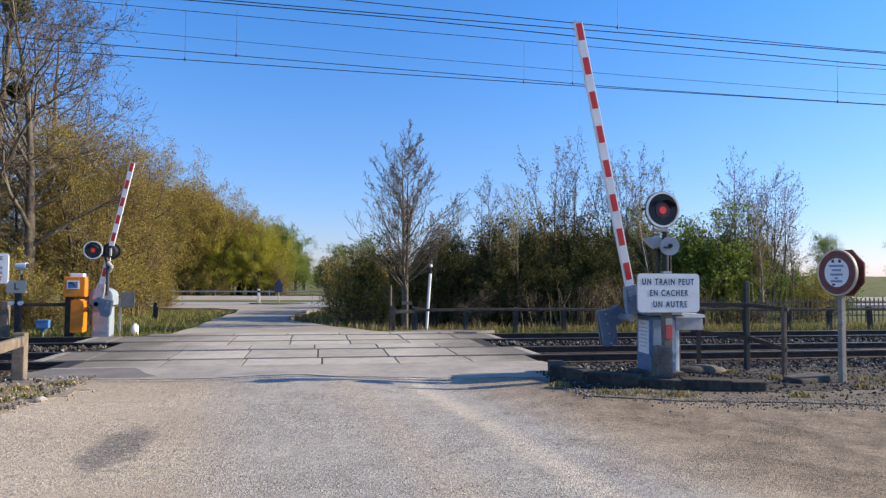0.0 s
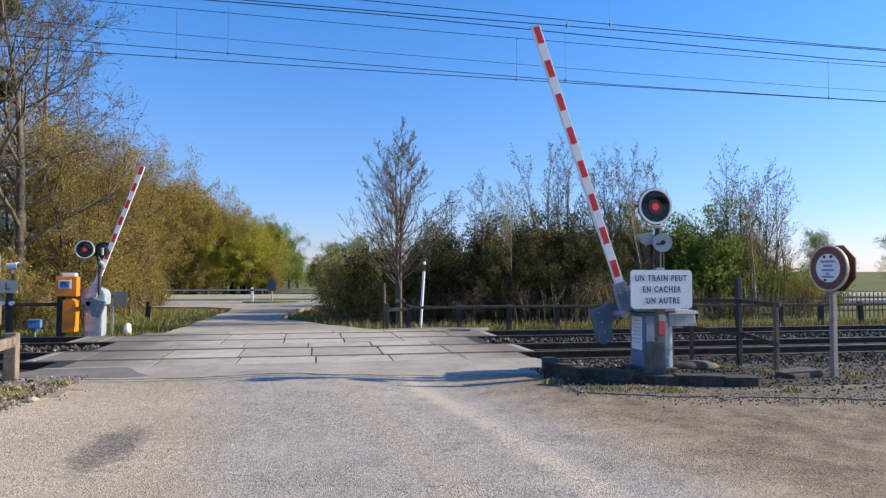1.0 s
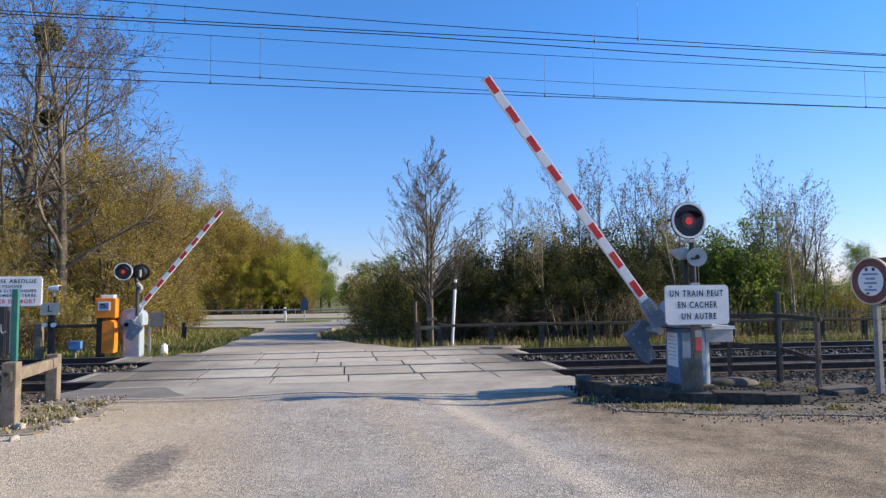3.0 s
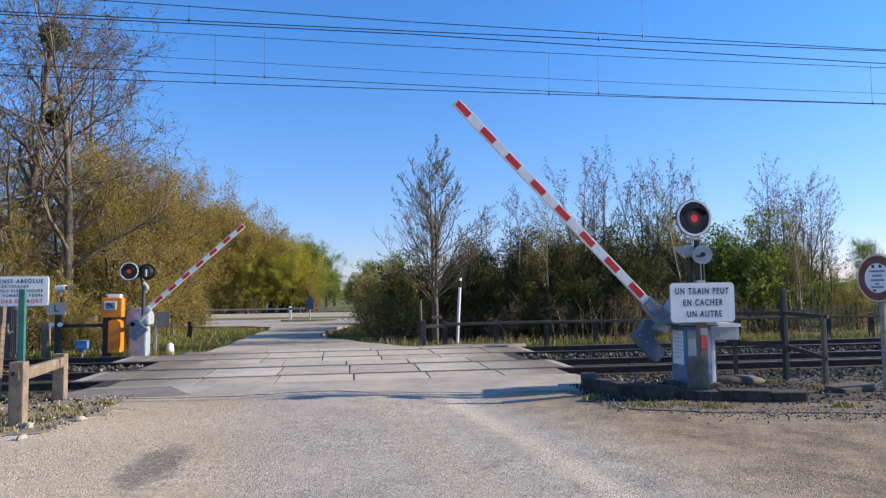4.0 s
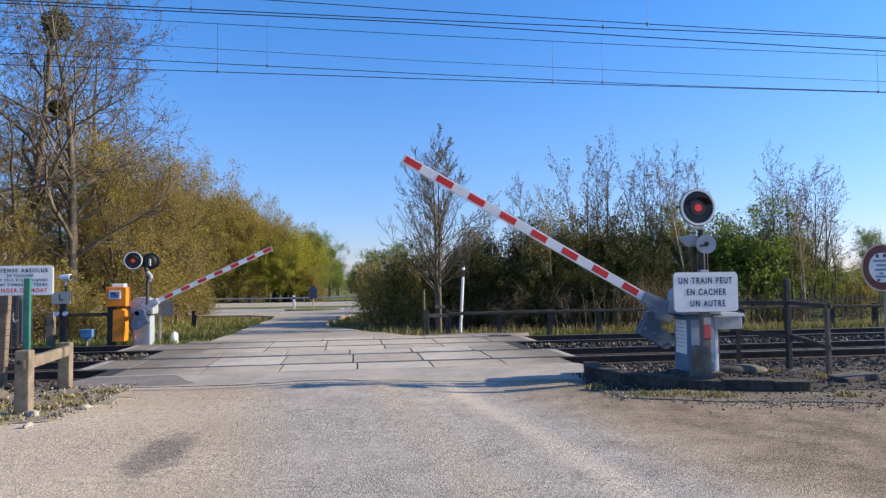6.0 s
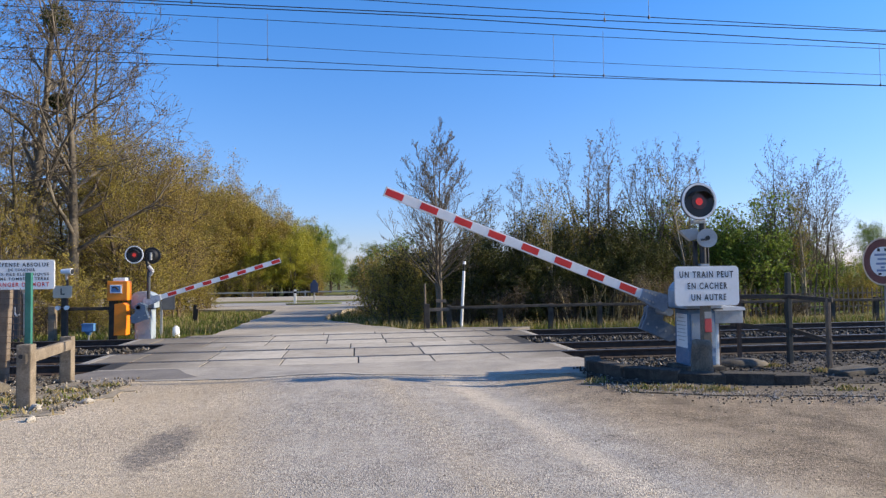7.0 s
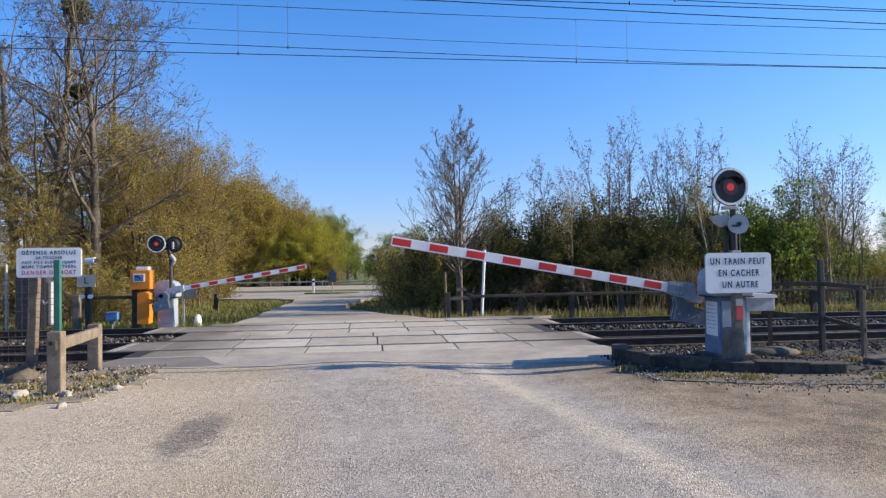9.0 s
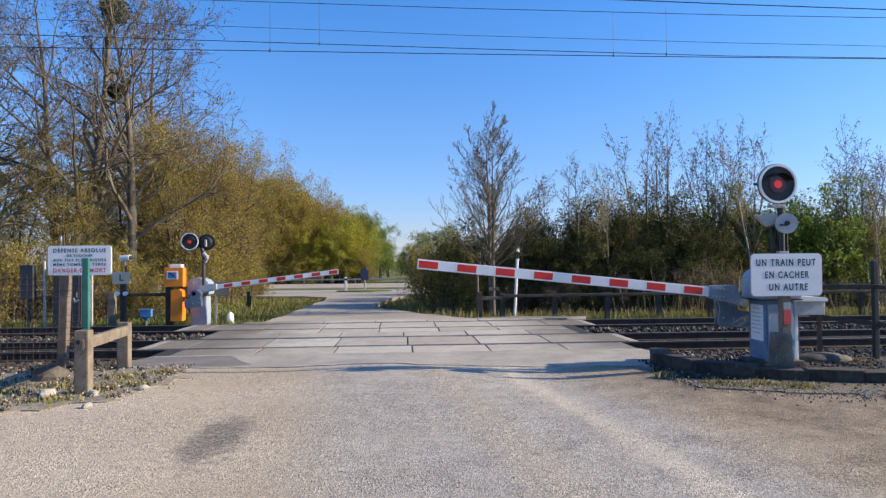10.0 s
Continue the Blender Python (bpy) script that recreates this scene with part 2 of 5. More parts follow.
M_FENCEWOOD = surface("dull_grey_fence_wood", (0.05, 0.042, 0.033), (0.095, 0.08, 0.064), 0.88, 5, 70, 0.4)
M_POSTWOOD = surface("sun_bleached_timber", (0.19, 0.15, 0.105), (0.30, 0.245, 0.18), 0.88, 5, 60, 0.4, relief=0.35, dirt=(0.10, 0.08, 0.055), dirt_amount=0.6)
M_WOOD = surface("grey_weathered_wood", (0.15, 0.115, 0.085), (0.24, 0.19, 0.145), 0.85, 5, 70, 0.4, relief=0.3)
M_DARKWOOD = surface("dark_creosoted_wood", (0.045, 0.037, 0.03), (0.085, 0.07, 0.055), 0.85, 5, 70, 0.4)
M_RUSTPOST = surface("brown_steel_post", (0.09, 0.055, 0.04), (0.15, 0.1, 0.075), 0.8, 7, 60, 0.4)
M_BLUE = surface("faded_blue_paint", (0.10, 0.19, 0.31), (0.14, 0.24, 0.37), 0.55, 3, 40, 0.15, relief=0.05, dirt=(0.30, 0.33, 0.36), dirt_amount=0.45)
M_BLUEGREY = surface("pale_blue_grey_paint", (0.28, 0.345, 0.41), (0.38, 0.44, 0.50), 0.5, 3, 40, 0.12, relief=0.05, dirt=(0.20, 0.24, 0.28), dirt_amount=0.5)
M_SLATE = surface("slate_blue_paint", (0.11, 0.155, 0.21), (0.16, 0.21, 0.265), 0.6, 3, 40, 0.2, relief=0.08, dirt=(0.22, 0.25, 0.28), dirt_amount=0.5)
M_SLATEPALE = surface("worn_slate_paint", (0.20, 0.26, 0.33), (0.30, 0.36, 0.42), 0.55, 3, 40, 0.15, relief=0.05, dirt=(0.10, 0.13, 0.17), dirt_amount=0.7)
M_SKYBLUE = surface("bright_blue_paint", (0.07, 0.19, 0.40), (0.10, 0.25, 0.48), 0.5, 4, 40, 0.15, relief=0.05)
M_WHITE = surface("white_enamel", (0.82, 0.82, 0.80), (0.87, 0.87, 0.85), 0.4, 2, 20, 0.06, relief=0.02, dirt=(0.6, 0.57, 0.5), dirt_amount=0.25)
M_BOOMWHITE = surface("boom_white_paint", (0.78, 0.78, 0.765), (0.85, 0.85, 0.835), 0.4, 2, 20, 0.06, relief=0.02, dirt=(0.5, 0.47, 0.42), dirt_amount=0.2)
M_RED = surface("boom_red_film", (0.62, 0.022, 0.016), (0.70, 0.034, 0.024), 0.35, 3, 30, 0.08, relief=0.02)
M_GREYPAINT = surface("grey_paint", (0.42, 0.42, 0.40), (0.5, 0.5, 0.48), 0.5, 4, 40, 0.12, relief=0.05, dirt=(0.25, 0.22, 0.18))
M_DARKGREY = surface("dull_dark_grey", (0.13, 0.13, 0.13), (0.18, 0.18, 0.18), 0.6, 4, 40, 0.15)
M_SLEEVE = surface("scuffed_pale_paint", (0.48, 0.51, 0.54), (0.58, 0.6, 0.62), 0.5, 3, 40, 0.12, relief=0.05, dirt=(0.13, 0.15, 0.18), dirt_amount=0.75)
M_BLACK = surface("black_paint", (0.012, 0.012, 0.013), (0.022, 0.022, 0.023), 0.45, 4, 40, 0.2, relief=0.05)
M_BLACKPOST = surface("dark_green_black_post", (0.016, 0.024, 0.026), (0.03, 0.04, 0.042), 0.6, 5, 40, 0.2)
M_ORANGE = surface("orange_enamel", (0.84, 0.225, 0.008), (0.90, 0.26, 0.012), 0.4, 3, 30, 0.08, relief=0.03, dirt=(0.4, 0.2, 0.05), dirt_amount=0.2)
M_GREENPOST = surface("green_painted_post", (0.02, 0.13, 0.10), (0.035, 0.17, 0.135), 0.5, 5, 40, 0.15)
M_DARKBOX = surface("dark_grey_cabinet", (0.035, 0.037, 0.045), (0.05, 0.053, 0.06), 0.6, 3, 40, 0.15)
M_INK = surface("black_lettering", (0.02, 0.02, 0.022), (0.03, 0.03, 0.03), 0.5, 5, 40, 0.1)
M_REDINK = surface("red_lettering", (0.6, 0.06, 0.06), (0.66, 0.09, 0.08), 0.5, 5, 40, 0.1)
M_BLUEINK = surface("dull_blue_lettering", (0.22, 0.28, 0.42), (0.28, 0.34, 0.48), 0.6, 5, 40, 0.2)
M_SIGNRED = surface("faded_brown_red_film", (0.17, 0.055, 0.045), (0.22, 0.08, 0.065), 0.55, 5, 40, 0.15)
M_CREAM = surface("cream_plate", (0.62, 0.50, 0.36), (0.68, 0.56, 0.42), 0.5, 5, 40, 0.1)
M_STEEL = surface("galvanised_steel", (0.38, 0.38, 0.37), (0.48, 0.48, 0.47), 0.45, 6, 50, 0.15, metal=0.6, relief=0.05)
M_WIRE = surface("dark_copper_wire", (0.02, 0.02, 0.022), (0.03, 0.03, 0.03), 0.6, 5, 40, 0.2)
M_LENS = glow("red_signal_lens", (0.7, 0.03, 0.02), 0.25)
M_LENSRIM = surface("dark_red_glass", (0.06, 0.006, 0.006), (0.09, 0.01, 0.01), 0.15, 5, 40, 0.1, relief=0.0)
M_LIME = surface("rough_limestone", (0.40, 0.37, 0.32), (0.52, 0.48, 0.42), 0.9, 6, 50, 0.35, relief=0.5, depth=0.02)


# ---- mesh helpers ----
def part(name, bm, material, parent=None, label="", smooth=False):
    me = bpy.data.meshes.new(name)
    bmesh.ops.recalc_face_normals(bm, faces=bm.faces)
    if smooth:
        for f in bm.faces:
            f.smooth = True
    bm.to_mesh(me)
    bm.free()
    me.materials.append(material)
    ob = new(name, me)
    ob.parent = parent
    if label:
        ob["label"] = label
    return ob


def thing(name, label, category, m=None, group=""):
    ob = new(name)
    ob.empty_display_size = 0.1
    if m is not None:
        ob.matrix_world = m
    return tagged(ob, label, category, group)


def box(bm, c, s, bevel=0.0, m=None):
    made = bmesh.ops.create_cube(bm, size=1.0)["verts"]
    for v in made:
        v.co = Vector((v.co.x * s[0] + c[0], v.co.y * s[1] + c[1], v.co.z * s[2] + c[2]))
    if bevel:
        edges = {e for v in made for e in v.link_edges}
        got = bmesh.ops.bevel(bm, geom=list(edges), offset=bevel, segments=2, affect="EDGES", profile=0.7)
        made = list({v for f in got["faces"] for v in f.verts} | {v for v in made if v.is_valid})
    if m is not None:
        bmesh.ops.transform(bm, matrix=m, verts=made)
    return bm


def boxes(*items, bevel=0.0):
    bm = bmesh.new()
    for c, s in items:
        box(bm, c, s, bevel)
    return bm


def tube(bm, a, b, r0, r1=None, n=12, caps=True):
    a, b, r1 = Vector(a), Vector(b), r0 if r1 is None else r1
    q = (b - a).to_track_quat("Z", "Y").to_matrix().to_4x4()
    made = bmesh.ops.create_cone(bm, cap_ends=caps, segments=n, radius1=r0, radius2=r1, depth=(b - a).length)["verts"]
    bmesh.ops.transform(bm, matrix=Matrix.Translation((a + b) / 2) @ q, verts=made)
    return bm


def tubes(*items, n=12):
    bm = bmesh.new()
    for it in items:
        tube(bm, *it, n=n)
    return bm


def prism(outline, y0, y1):
    """An outline in x and z, extruded along y."""
    bm = bmesh.new()
    a = [bm.verts.new((x, y0, z)) for x, z in outline]
    b = [bm.verts.new((x, y1, z)) for x, z in outline]
    n = len(outline)
    bm.faces.new(a), bm.faces.new(b[::-1])
    for i in range(n):
        bm.faces.new((a[i], b[i], b[(i + 1) % n], a[(i + 1) % n]))
    return bm


def rounded(w, h, r, n=5, cx=0.0, cz=0.0):
    out = []
    for sx, sz, a0 in ((1, 1, 0), (-1, 1, 90), (-1, -1, 180), (1, -1, 270)):
        for i in range(n + 1):
            a = radians(a0 + 90 * i / n)
            out.append((cx + sx * (w / 2 - r) + r * math.cos(a), cz + sz * (h / 2 - r) + r * math.sin(a)))
    return out


def ring(r_out, r_in, y0, y1, n=40, cx=0.0, cz=0.0):
    bm = bmesh.new()
    loops = []
    for r, y in ((r_out, y0), (r_out, y1), (r_in, y1), (r_in, y0)):
        loops.append([bm.verts.new((cx + r * math.cos(2 * math.pi * i / n), y, cz + r * math.sin(2 * math.pi * i / n))) for i in range(n)])
    for a, b in zip(loops, loops[1:] + loops[:1]):
        for i in range(n):
            bm.faces.new((a[i], a[(i + 1) % n], b[(i + 1) % n], b[i]))
    return bm


def disc(r, y0, y1, n=40, cx=0.0, cz=0.0):
    return prism([(cx + r * math.cos(2 * math.pi * i / n), cz + r * math.sin(2 * math.pi * i / n)) for i in range(n)], y0, y1)


def lettering(name, words, size, material, parent, x, y, z, width=None):
    """Words that face -y, centred on x, with their middle at z."""
    cu = bpy.data.curves.new(name, "FONT")
    cu.body, cu.size, cu.align_x, cu.align_y, cu.extrude = words, size, "CENTER", "CENTER", 0.001
    cu.space_character = 1.3
    cu.offset = size * 0.02
    ob = bpy.data.objects.new(name, cu)
    scene.collection.objects.link(ob)
    bpy.context.view_layer.update()
    me = bpy.data.meshes.new_from_object(ob.evaluated_get(bpy.context.evaluated_depsgraph_get()))
    bpy.data.objects.remove(ob)
    xs = [v.co.x for v in me.vertices]
    k = width / (max(xs) - min(xs)) if width else 1.0
    me.transform(Matrix.Translation((x, y, z)) @ Euler((radians(90), 0, 0)).to_matrix().to_4x4() @ Matrix.Diagonal((k, 1, 1, 1)))
    me.materials.clear()
    me.materials.append(material)
    out = new(name, me)
    out.parent = parent
    return out


# ---- ground ----
def ground_height(x, y):
    """The forecourt is level with the rails; the track bed and the far side lie lower."""
    def step(a, b, v):
        u = min(1, max(0, (v - a) / (b - a)))
        return u * u * (3 - 2 * u)
    z = -0.2 - 0.18 * step(10.2, 11.3, y)
    z += 0.14 * step(18.6, 20.0, y)
    z += 0.03 * noise.noise((x * 0.4, y * 0.4, 0)) * step(19, 22, y)
    far = math.hypot(x, y)
    return z + max(0, far - 150) * 0.004 * (0.5 + noise.noise((x * 0.004, y * 0.004, 3)))


def ground_sheet():
    def axis(lo, hi, fine, coarse):
        v, out = lo, []
        while v < hi:
            out.append(v)
            v += fine
        up, d = hi, fine
        tail = []
        while up < coarse:
            tail.append(up)
            d *= 1.35
            up += d
        down, d, head = lo, fine, []
        while down > -coarse:
            d *= 1.35
            down -= d
            head.append(down)
        return head[::-1] + out + tail
    xs, ys = axis(-20, 30, 0.8, 2500), axis(8, 34, 0.4, 2500)
    verts = [(x, y, ground_height(x, y)) for y in ys for x in xs]
    n = len(xs)
    faces = [(j * n + i, j * n + i + 1, (j + 1) * n + i + 1, (j + 1) * n + i) for j in range(len(ys) - 1) for i in range(n - 1)]
    me = bpy.data.meshes.new("ground")
    me.from_pydata(verts, [], faces)
    me.materials.append(M_GROUND)
    for p in me.polygons:
        p.use_smooth = True
    return tagged(new("ground", me), "rough grass and soil on both sides of the railway", "ground", kind="structure")


def sheet(name, outline, z, thick, material, label, category="road", cuts=0):
    """A flat plate with the given outline in x and y."""
    bm = bmesh.new()
    top = [bm.verts.new((x, y, z)) for x, y in outline]
    low = [bm.verts.new((x, y, z - thick)) for x, y in outline]
    bm.faces.new(top)
    n = len(outline)
    for i in range(n):
        bm.faces.new((top[i], low[i], low[(i + 1) % n], top[(i + 1) % n]))
    ob = part(name, bm, material)
    return tagged(ob, label, category, kind="structure")


R1, R2, R3, R4 = 12.84, 14.345, 16.21, 17.715


def ragged(points, amount, seed, step=0.35):
    """Breaks the sides of an outline into short uneven pieces."""
    rnd = random.Random(seed)
    out = []
    for (x0, y0), (x1, y1) in zip(points, points[1:] + points[:1]):
        n = max(1, int(math.hypot(x1 - x0, y1 - y0) / step))
        for i in range(n):
            u = i / n
            out.append((x0 + (x1 - x0) * u + rnd.uniform(-amount, amount), y0 + (y1 - y0) * u + rnd.uniform(-amount, amount)))
    return out


def road_height(x, y):
    """The gravel is worn down a few centimetres where wheels leave the apron, and uneven all over."""
    def hump(a, b, v):
        u = min(1, max(0, (v - a) / (b - a)))
        return math.sin(math.pi * u) ** 2
    z = -0.085 * hump(0.3, 3.7, x) * hump(7.0, 11.0, y) - 0.03 * hump(-3.2, -0.9, x) * hump(6.8, 10.4, y)
    z += 0.055 * hump(-2.0, 1.1, x) * hump(8.9, 11.9, y)
    return z + 0.012 * noise.noise((x * 0.8, y * 0.8, 5)) - 0.006


def worn(ob, xs, ys, lift=0.0):
    """Cuts a flat sheet into cells and lets them follow the worn surface."""
    bm = bmesh.new()
    bm.from_mesh(ob.data)
    for axis, places in ((0, xs), (1, ys)):
        for v in places:
            at, way = Vector((0, 0, 0)), Vector((0, 0, 0))
            at[axis], way[axis] = v, 1.0
            bmesh.ops.bisect_plane(bm, geom=bm.verts[:] + bm.edges[:] + bm.faces[:], plane_co=at, plane_no=way)
    for v in bm.verts:
        if v.co.z > -0.1:
            v.co.z = road_height(v.co.x, v.co.y) + lift
    bm.to_mesh(ob.data)
    bm.free()


def build_ground():
    ground_sheet()
    edge = [(-30, -25), (35, -25), (35, 6.2), (9, 7.0), (5.6, 7.75), (3.5, 8.4), (3.2, 10.4), (-4.0, 10.85), (-3.7, 9.6), (-4.2, 8.2), (-6.5, 7.2), (-30, 6.0)]
    court = sheet("forecourt", ragged(edge, 0.07, 4, 0.4), 0.0, 0.3, M_GRAVEL, "pale gravelly worn road surface before the crossing")
    worn(court, [-7 + 0.35 * i for i in range(43)], [2.0 + 0.35 * i for i in range(26)])
    approach = [(-4.15, 10.6), (-2.0, 10.5), (0.2, 10.25), (1.6, 10.3), (2.6, 10.2), (3.5, 9.9), (3.9, 10.7), (4.02, 11.3), (4.0, 11.86), (-4.3, 11.86), (-4.55, 11.2)]
    apron = sheet("asphalt_apron", ragged(approach, 0.035, 5, 0.2), 0.012, 0.3, M_ASPHALT, "patched grey asphalt apron leading onto the crossing")
    worn(apron, [-4 + 0.4 * i for i in range(20)], [10.2 + 0.3 * i for i in range(5)], 0.012)
    wedge = [(-4.5, 11.25), (-4.3, 10.85), (-3.4, 10.68), (-2.75, 10.62), (-2.45, 10.8), (-2.7, 11.2), (-3.0, 11.7), (-4.25, 11.75)]
    patch = sheet("dark_patch", ragged(wedge, 0.03, 9, 0.25), 0.018, 0.02, M_DARKASPHALT, "dark asphalt repair at the edge of the apron")
    worn(patch, [-4 + 0.4 * i for i in range(6)], [10.5, 10.8, 11.1], 0.016)
    wedge = [(2.2, 18.45), (4.3, 18.42), (5.0, 19.0), (3.0, 19.3), (1.8, 19.0)]
    sheet("dark_patch", ragged(wedge, 0.03, 10, 0.25), -0.022, 0.3, M_DARKASPHALT, "dark asphalt strip beside the far rail")
    # the road beyond the tracks
    far = [(-4.0, 18.35), (2.3, 18.35), (1.4, 19.4), (0.2, 21.2), (-1.2, 24.3), (-1.1, 27), (-0.6, 30.5), (0.2, 33), (4, 36), (6, 39.5), (-18, 39.5), (-15, 36), (-9, 33.6), (-5, 32.6), (-3.7, 31.3), (-3.5, 28), (-3.7, 25), (-3.7, 22), (-3.75, 20.2), (-3.9, 19.2)]
    sheet("far_lane", ragged(far, 0.08, 6, 0.5), -0.03, 0.35, M_ROAD, "pale worn lane leading away beyond the tracks")
    sheet("near_carriageway", [(-70, 35.9), (-9, 35.9), (-4.5, 35.9), (4, 35.4), (60, 34.6), (60, 39.4), (-70, 40.6)], -0.022, 0.3, M_COUNTRYROAD, "grey side road running along behind the crossing")
    island = [(-2.4 + 1.5 * math.cos(a / 8 * math.pi), 37.1 + 0.75 * math.sin(a / 8 * math.pi)) for a in range(16)]
    sheet("grass_island", ragged(island, 0.1, 15, 0.4), 0.03, 0.2, M_GROUND, "small grassy island at the junction", "ground")
    sheet("grass_strip", ragged([(-70, 40.5), (60, 39.3), (60, 41.6), (-70, 42.8)], 0.1, 16, 1.5), 0.0, 0.3, M_GROUND, "strip of short grass between the roads", "ground")
    sheet("cross_road", [(-70, 42.8), (60, 41.6), (60, 51.2), (-70, 52.4)], -0.045, 0.3, M_ROAD, "pale country road running across behind the crossing")
    for y, w in ((42.6, 0.22), (50.9, 0.22)):
        sheet("road_marking", [(-70, y + .6), (60, y - .6), (60, y - .6 + w), (-70, y + .6 + w)], -0.037, 0.006, M_WHITE, "faded white painted road line", "marking")


build_ground()


# ---- tracks ----
def rail_mesh():
    """Flat-bottomed rail, 172 mm high, along x."""
    out = [(-.075, -.172), (.075, -.172), (.075, -.16), (.012, -.135), (.010, -.05), (.034, -.035), (.036, -.006), (.026, 0), (-.026, 0), (-.036, -.006), (-.034, -.035), (-.010, -.05), (-.012, -.135), (-.075, -.16)]
    bm = bmesh.new()
    ends = []
    for x in (-160, -60, 0, 60, 160):
        ends.append([bm.verts.new((x, y, z)) for y, z in out])
    for a, b in zip(ends, ends[1:]):
        for i in range(len(out)):
            f = bm.faces.new((a[i], a[(i + 1) % len(out)], b[(i + 1) % len(out)], b[i]))
            f.material_index = 1 if i in (6, 7, 8) else 0
    bmesh.ops.recalc_face_normals(bm, faces=bm.faces)
    me = bpy.data.meshes.new("rail")
    bm.to_mesh(me)
    bm.free()
    me.materials.append(M_RAIL), me.materials.append(M_RAILTOP)
    return me


def build_tracks():
    rail = rail_mesh()
    bm = bmesh.new()
    box(bm, (0, 0, 0), (0.24, 2.5, 0.16), 0.012)
    sleeper = part("sleeper", bm, M_SLEEPER)
    mesh = sleeper.data
    bpy.data.objects.remove(sleeper)
    bm = bmesh.new()
    box(bm, (0, 0, -.01), (0.1, 0.3, 0.04), 0.01)
    clip = part("rail_clip", bm, M_RAIL)
    clip_mesh = clip.data
    bpy.data.objects.remove(clip)
    for name, ya, yb in (("near", R1, R2), ("far", R3, R4)):
        track = thing("railway_track", "straight railway track with rusty rails on dark sleepers in ballast", "railway track", pose(0, (ya + yb) / 2, 0), "railway tracks")
        for y in (ya, yb):
            ob = new("rail", rail)
            ob.parent, ob.location = track, (0, y - (ya + yb) / 2, 0)
        for x in [-5.4 - 0.6 * i for i in range(22)] + [4.9 + 0.6 * i for i in range(48)]:
            ob = new("sleeper", mesh)
            ob.parent, ob.location, ob.rotation_euler = track, (x, 0, -0.255), (0, 0, random.uniform(-.015, .015))
            if x < 18:
                for y in (ya, yb):
                    ob = new("rail_clip", clip_mesh)
                    ob.parent, ob.location = track, (x, y - (ya + yb) / 2, -0.155)
    bm = bmesh.new()
    prof = [(10.0, -.12), (10.35, -.05), (11.4, -.11), (12.6, -.19), (14.2, -.17), (14.8, -.06), (15.7, -.06), (16.3, -.16), (16.8, -.2), (18.6, -.2), (19.4, -.4)]
    rows = []
    for x in [-160, -80, -30] + [-12 + i for i in range(60)] + [80, 160]:
        rows.append([bm.verts.new((x, y, z + 0.025 * noise.noise((x * 1.3, y * 1.3, 1)))) for y, z in prof])
    for a, b in zip(rows, rows[1:]):
        for i in range(len(prof) - 1):
            bm.faces.new((a[i], b[i], b[i + 1], a[i + 1]))
    tagged(part("ballast_bed", bm, M_BALLASTBED, smooth=True), "dark crushed stone bed under both tracks", "ballast", kind="structure")


def stones(name, label, count, place, size, material, seed, category="stones"):
    """Loose stones, each an uneven little block, in one mesh."""
    rnd = np.random.RandomState(seed)
    base = np.array([(1, 0, 0), (-1, 0, 0), (0, 1, 0), (0, -1, 0), (0, 0, 1), (0, 0, -1)], float)
    tri = np.array([(0, 2, 4), (2, 1, 4), (1, 3, 4), (3, 0, 4), (2, 0, 5), (1, 2, 5), (3, 1, 5), (0, 3, 5)])
    at = np.array([place(rnd) for _ in range(count)])
    sc = size * rnd.uniform(0.55, 1.5, (count, 1, 1)) * rnd.uniform(0.65, 1.25, (count, 6, 3))
    ang = rnd.uniform(0, 6.283, (count, 2))
    v = base[None] * sc
    c, s = np.cos(ang[:, :1]), np.sin(ang[:, :1])
    x, y = v[..., 0] * c - v[..., 1] * s, v[..., 0] * s + v[..., 1] * c
    c, s = np.cos(ang[:, 1:]), np.sin(ang[:, 1:])
    y, z = y * c - v[..., 2] * s, y * s + v[..., 2] * c
    v = np.stack([x, y, z], -1) + at[:, None]
    f = tri[None] + 6 * np.arange(count)[:, None, None]
    me = bpy.data.meshes.new(name)
    me.from_pydata(v.reshape(-1, 3).tolist(), [], f.reshape(-1, 3).tolist())
    me.materials.append(material)
    return tagged(new(name, me), label, category, kind="stuff")


def ballast_place(rnd):
    while True:
        x = rnd.uniform(3.9, 24) if rnd.rand() < 0.68 else rnd.uniform(-15, -4.6)
        y = rnd.choice([rnd.uniform(10.15, 12.72), rnd.uniform(10.15, 12.72), rnd.uniform(10.15, 12.72), rnd.uniform(12.95, 14.25), rnd.uniform(14.45, 16.1), rnd.uniform(16.3, 17.6), rnd.uniform(17.8, 19.4)])
        if x > 12 and rnd.rand() < (x - 12) / 14:
            continue
        z = -0.19 - 0.2 * max(0, y - 18.6) + 0.07 * min(2.0, max(0, 12.6 - y))
        if 14.45 < y < 16.1:
            z = -.14 + .11 * min(1.0, max(0.0, .83 - abs(y - 15.27)) / .4)
        return x, y, z


build_tracks()
stones("ballast_stones", "dark grey crushed ballast stones along the tracks", 23000, ballast_place, 0.04, M_STONE, 3)


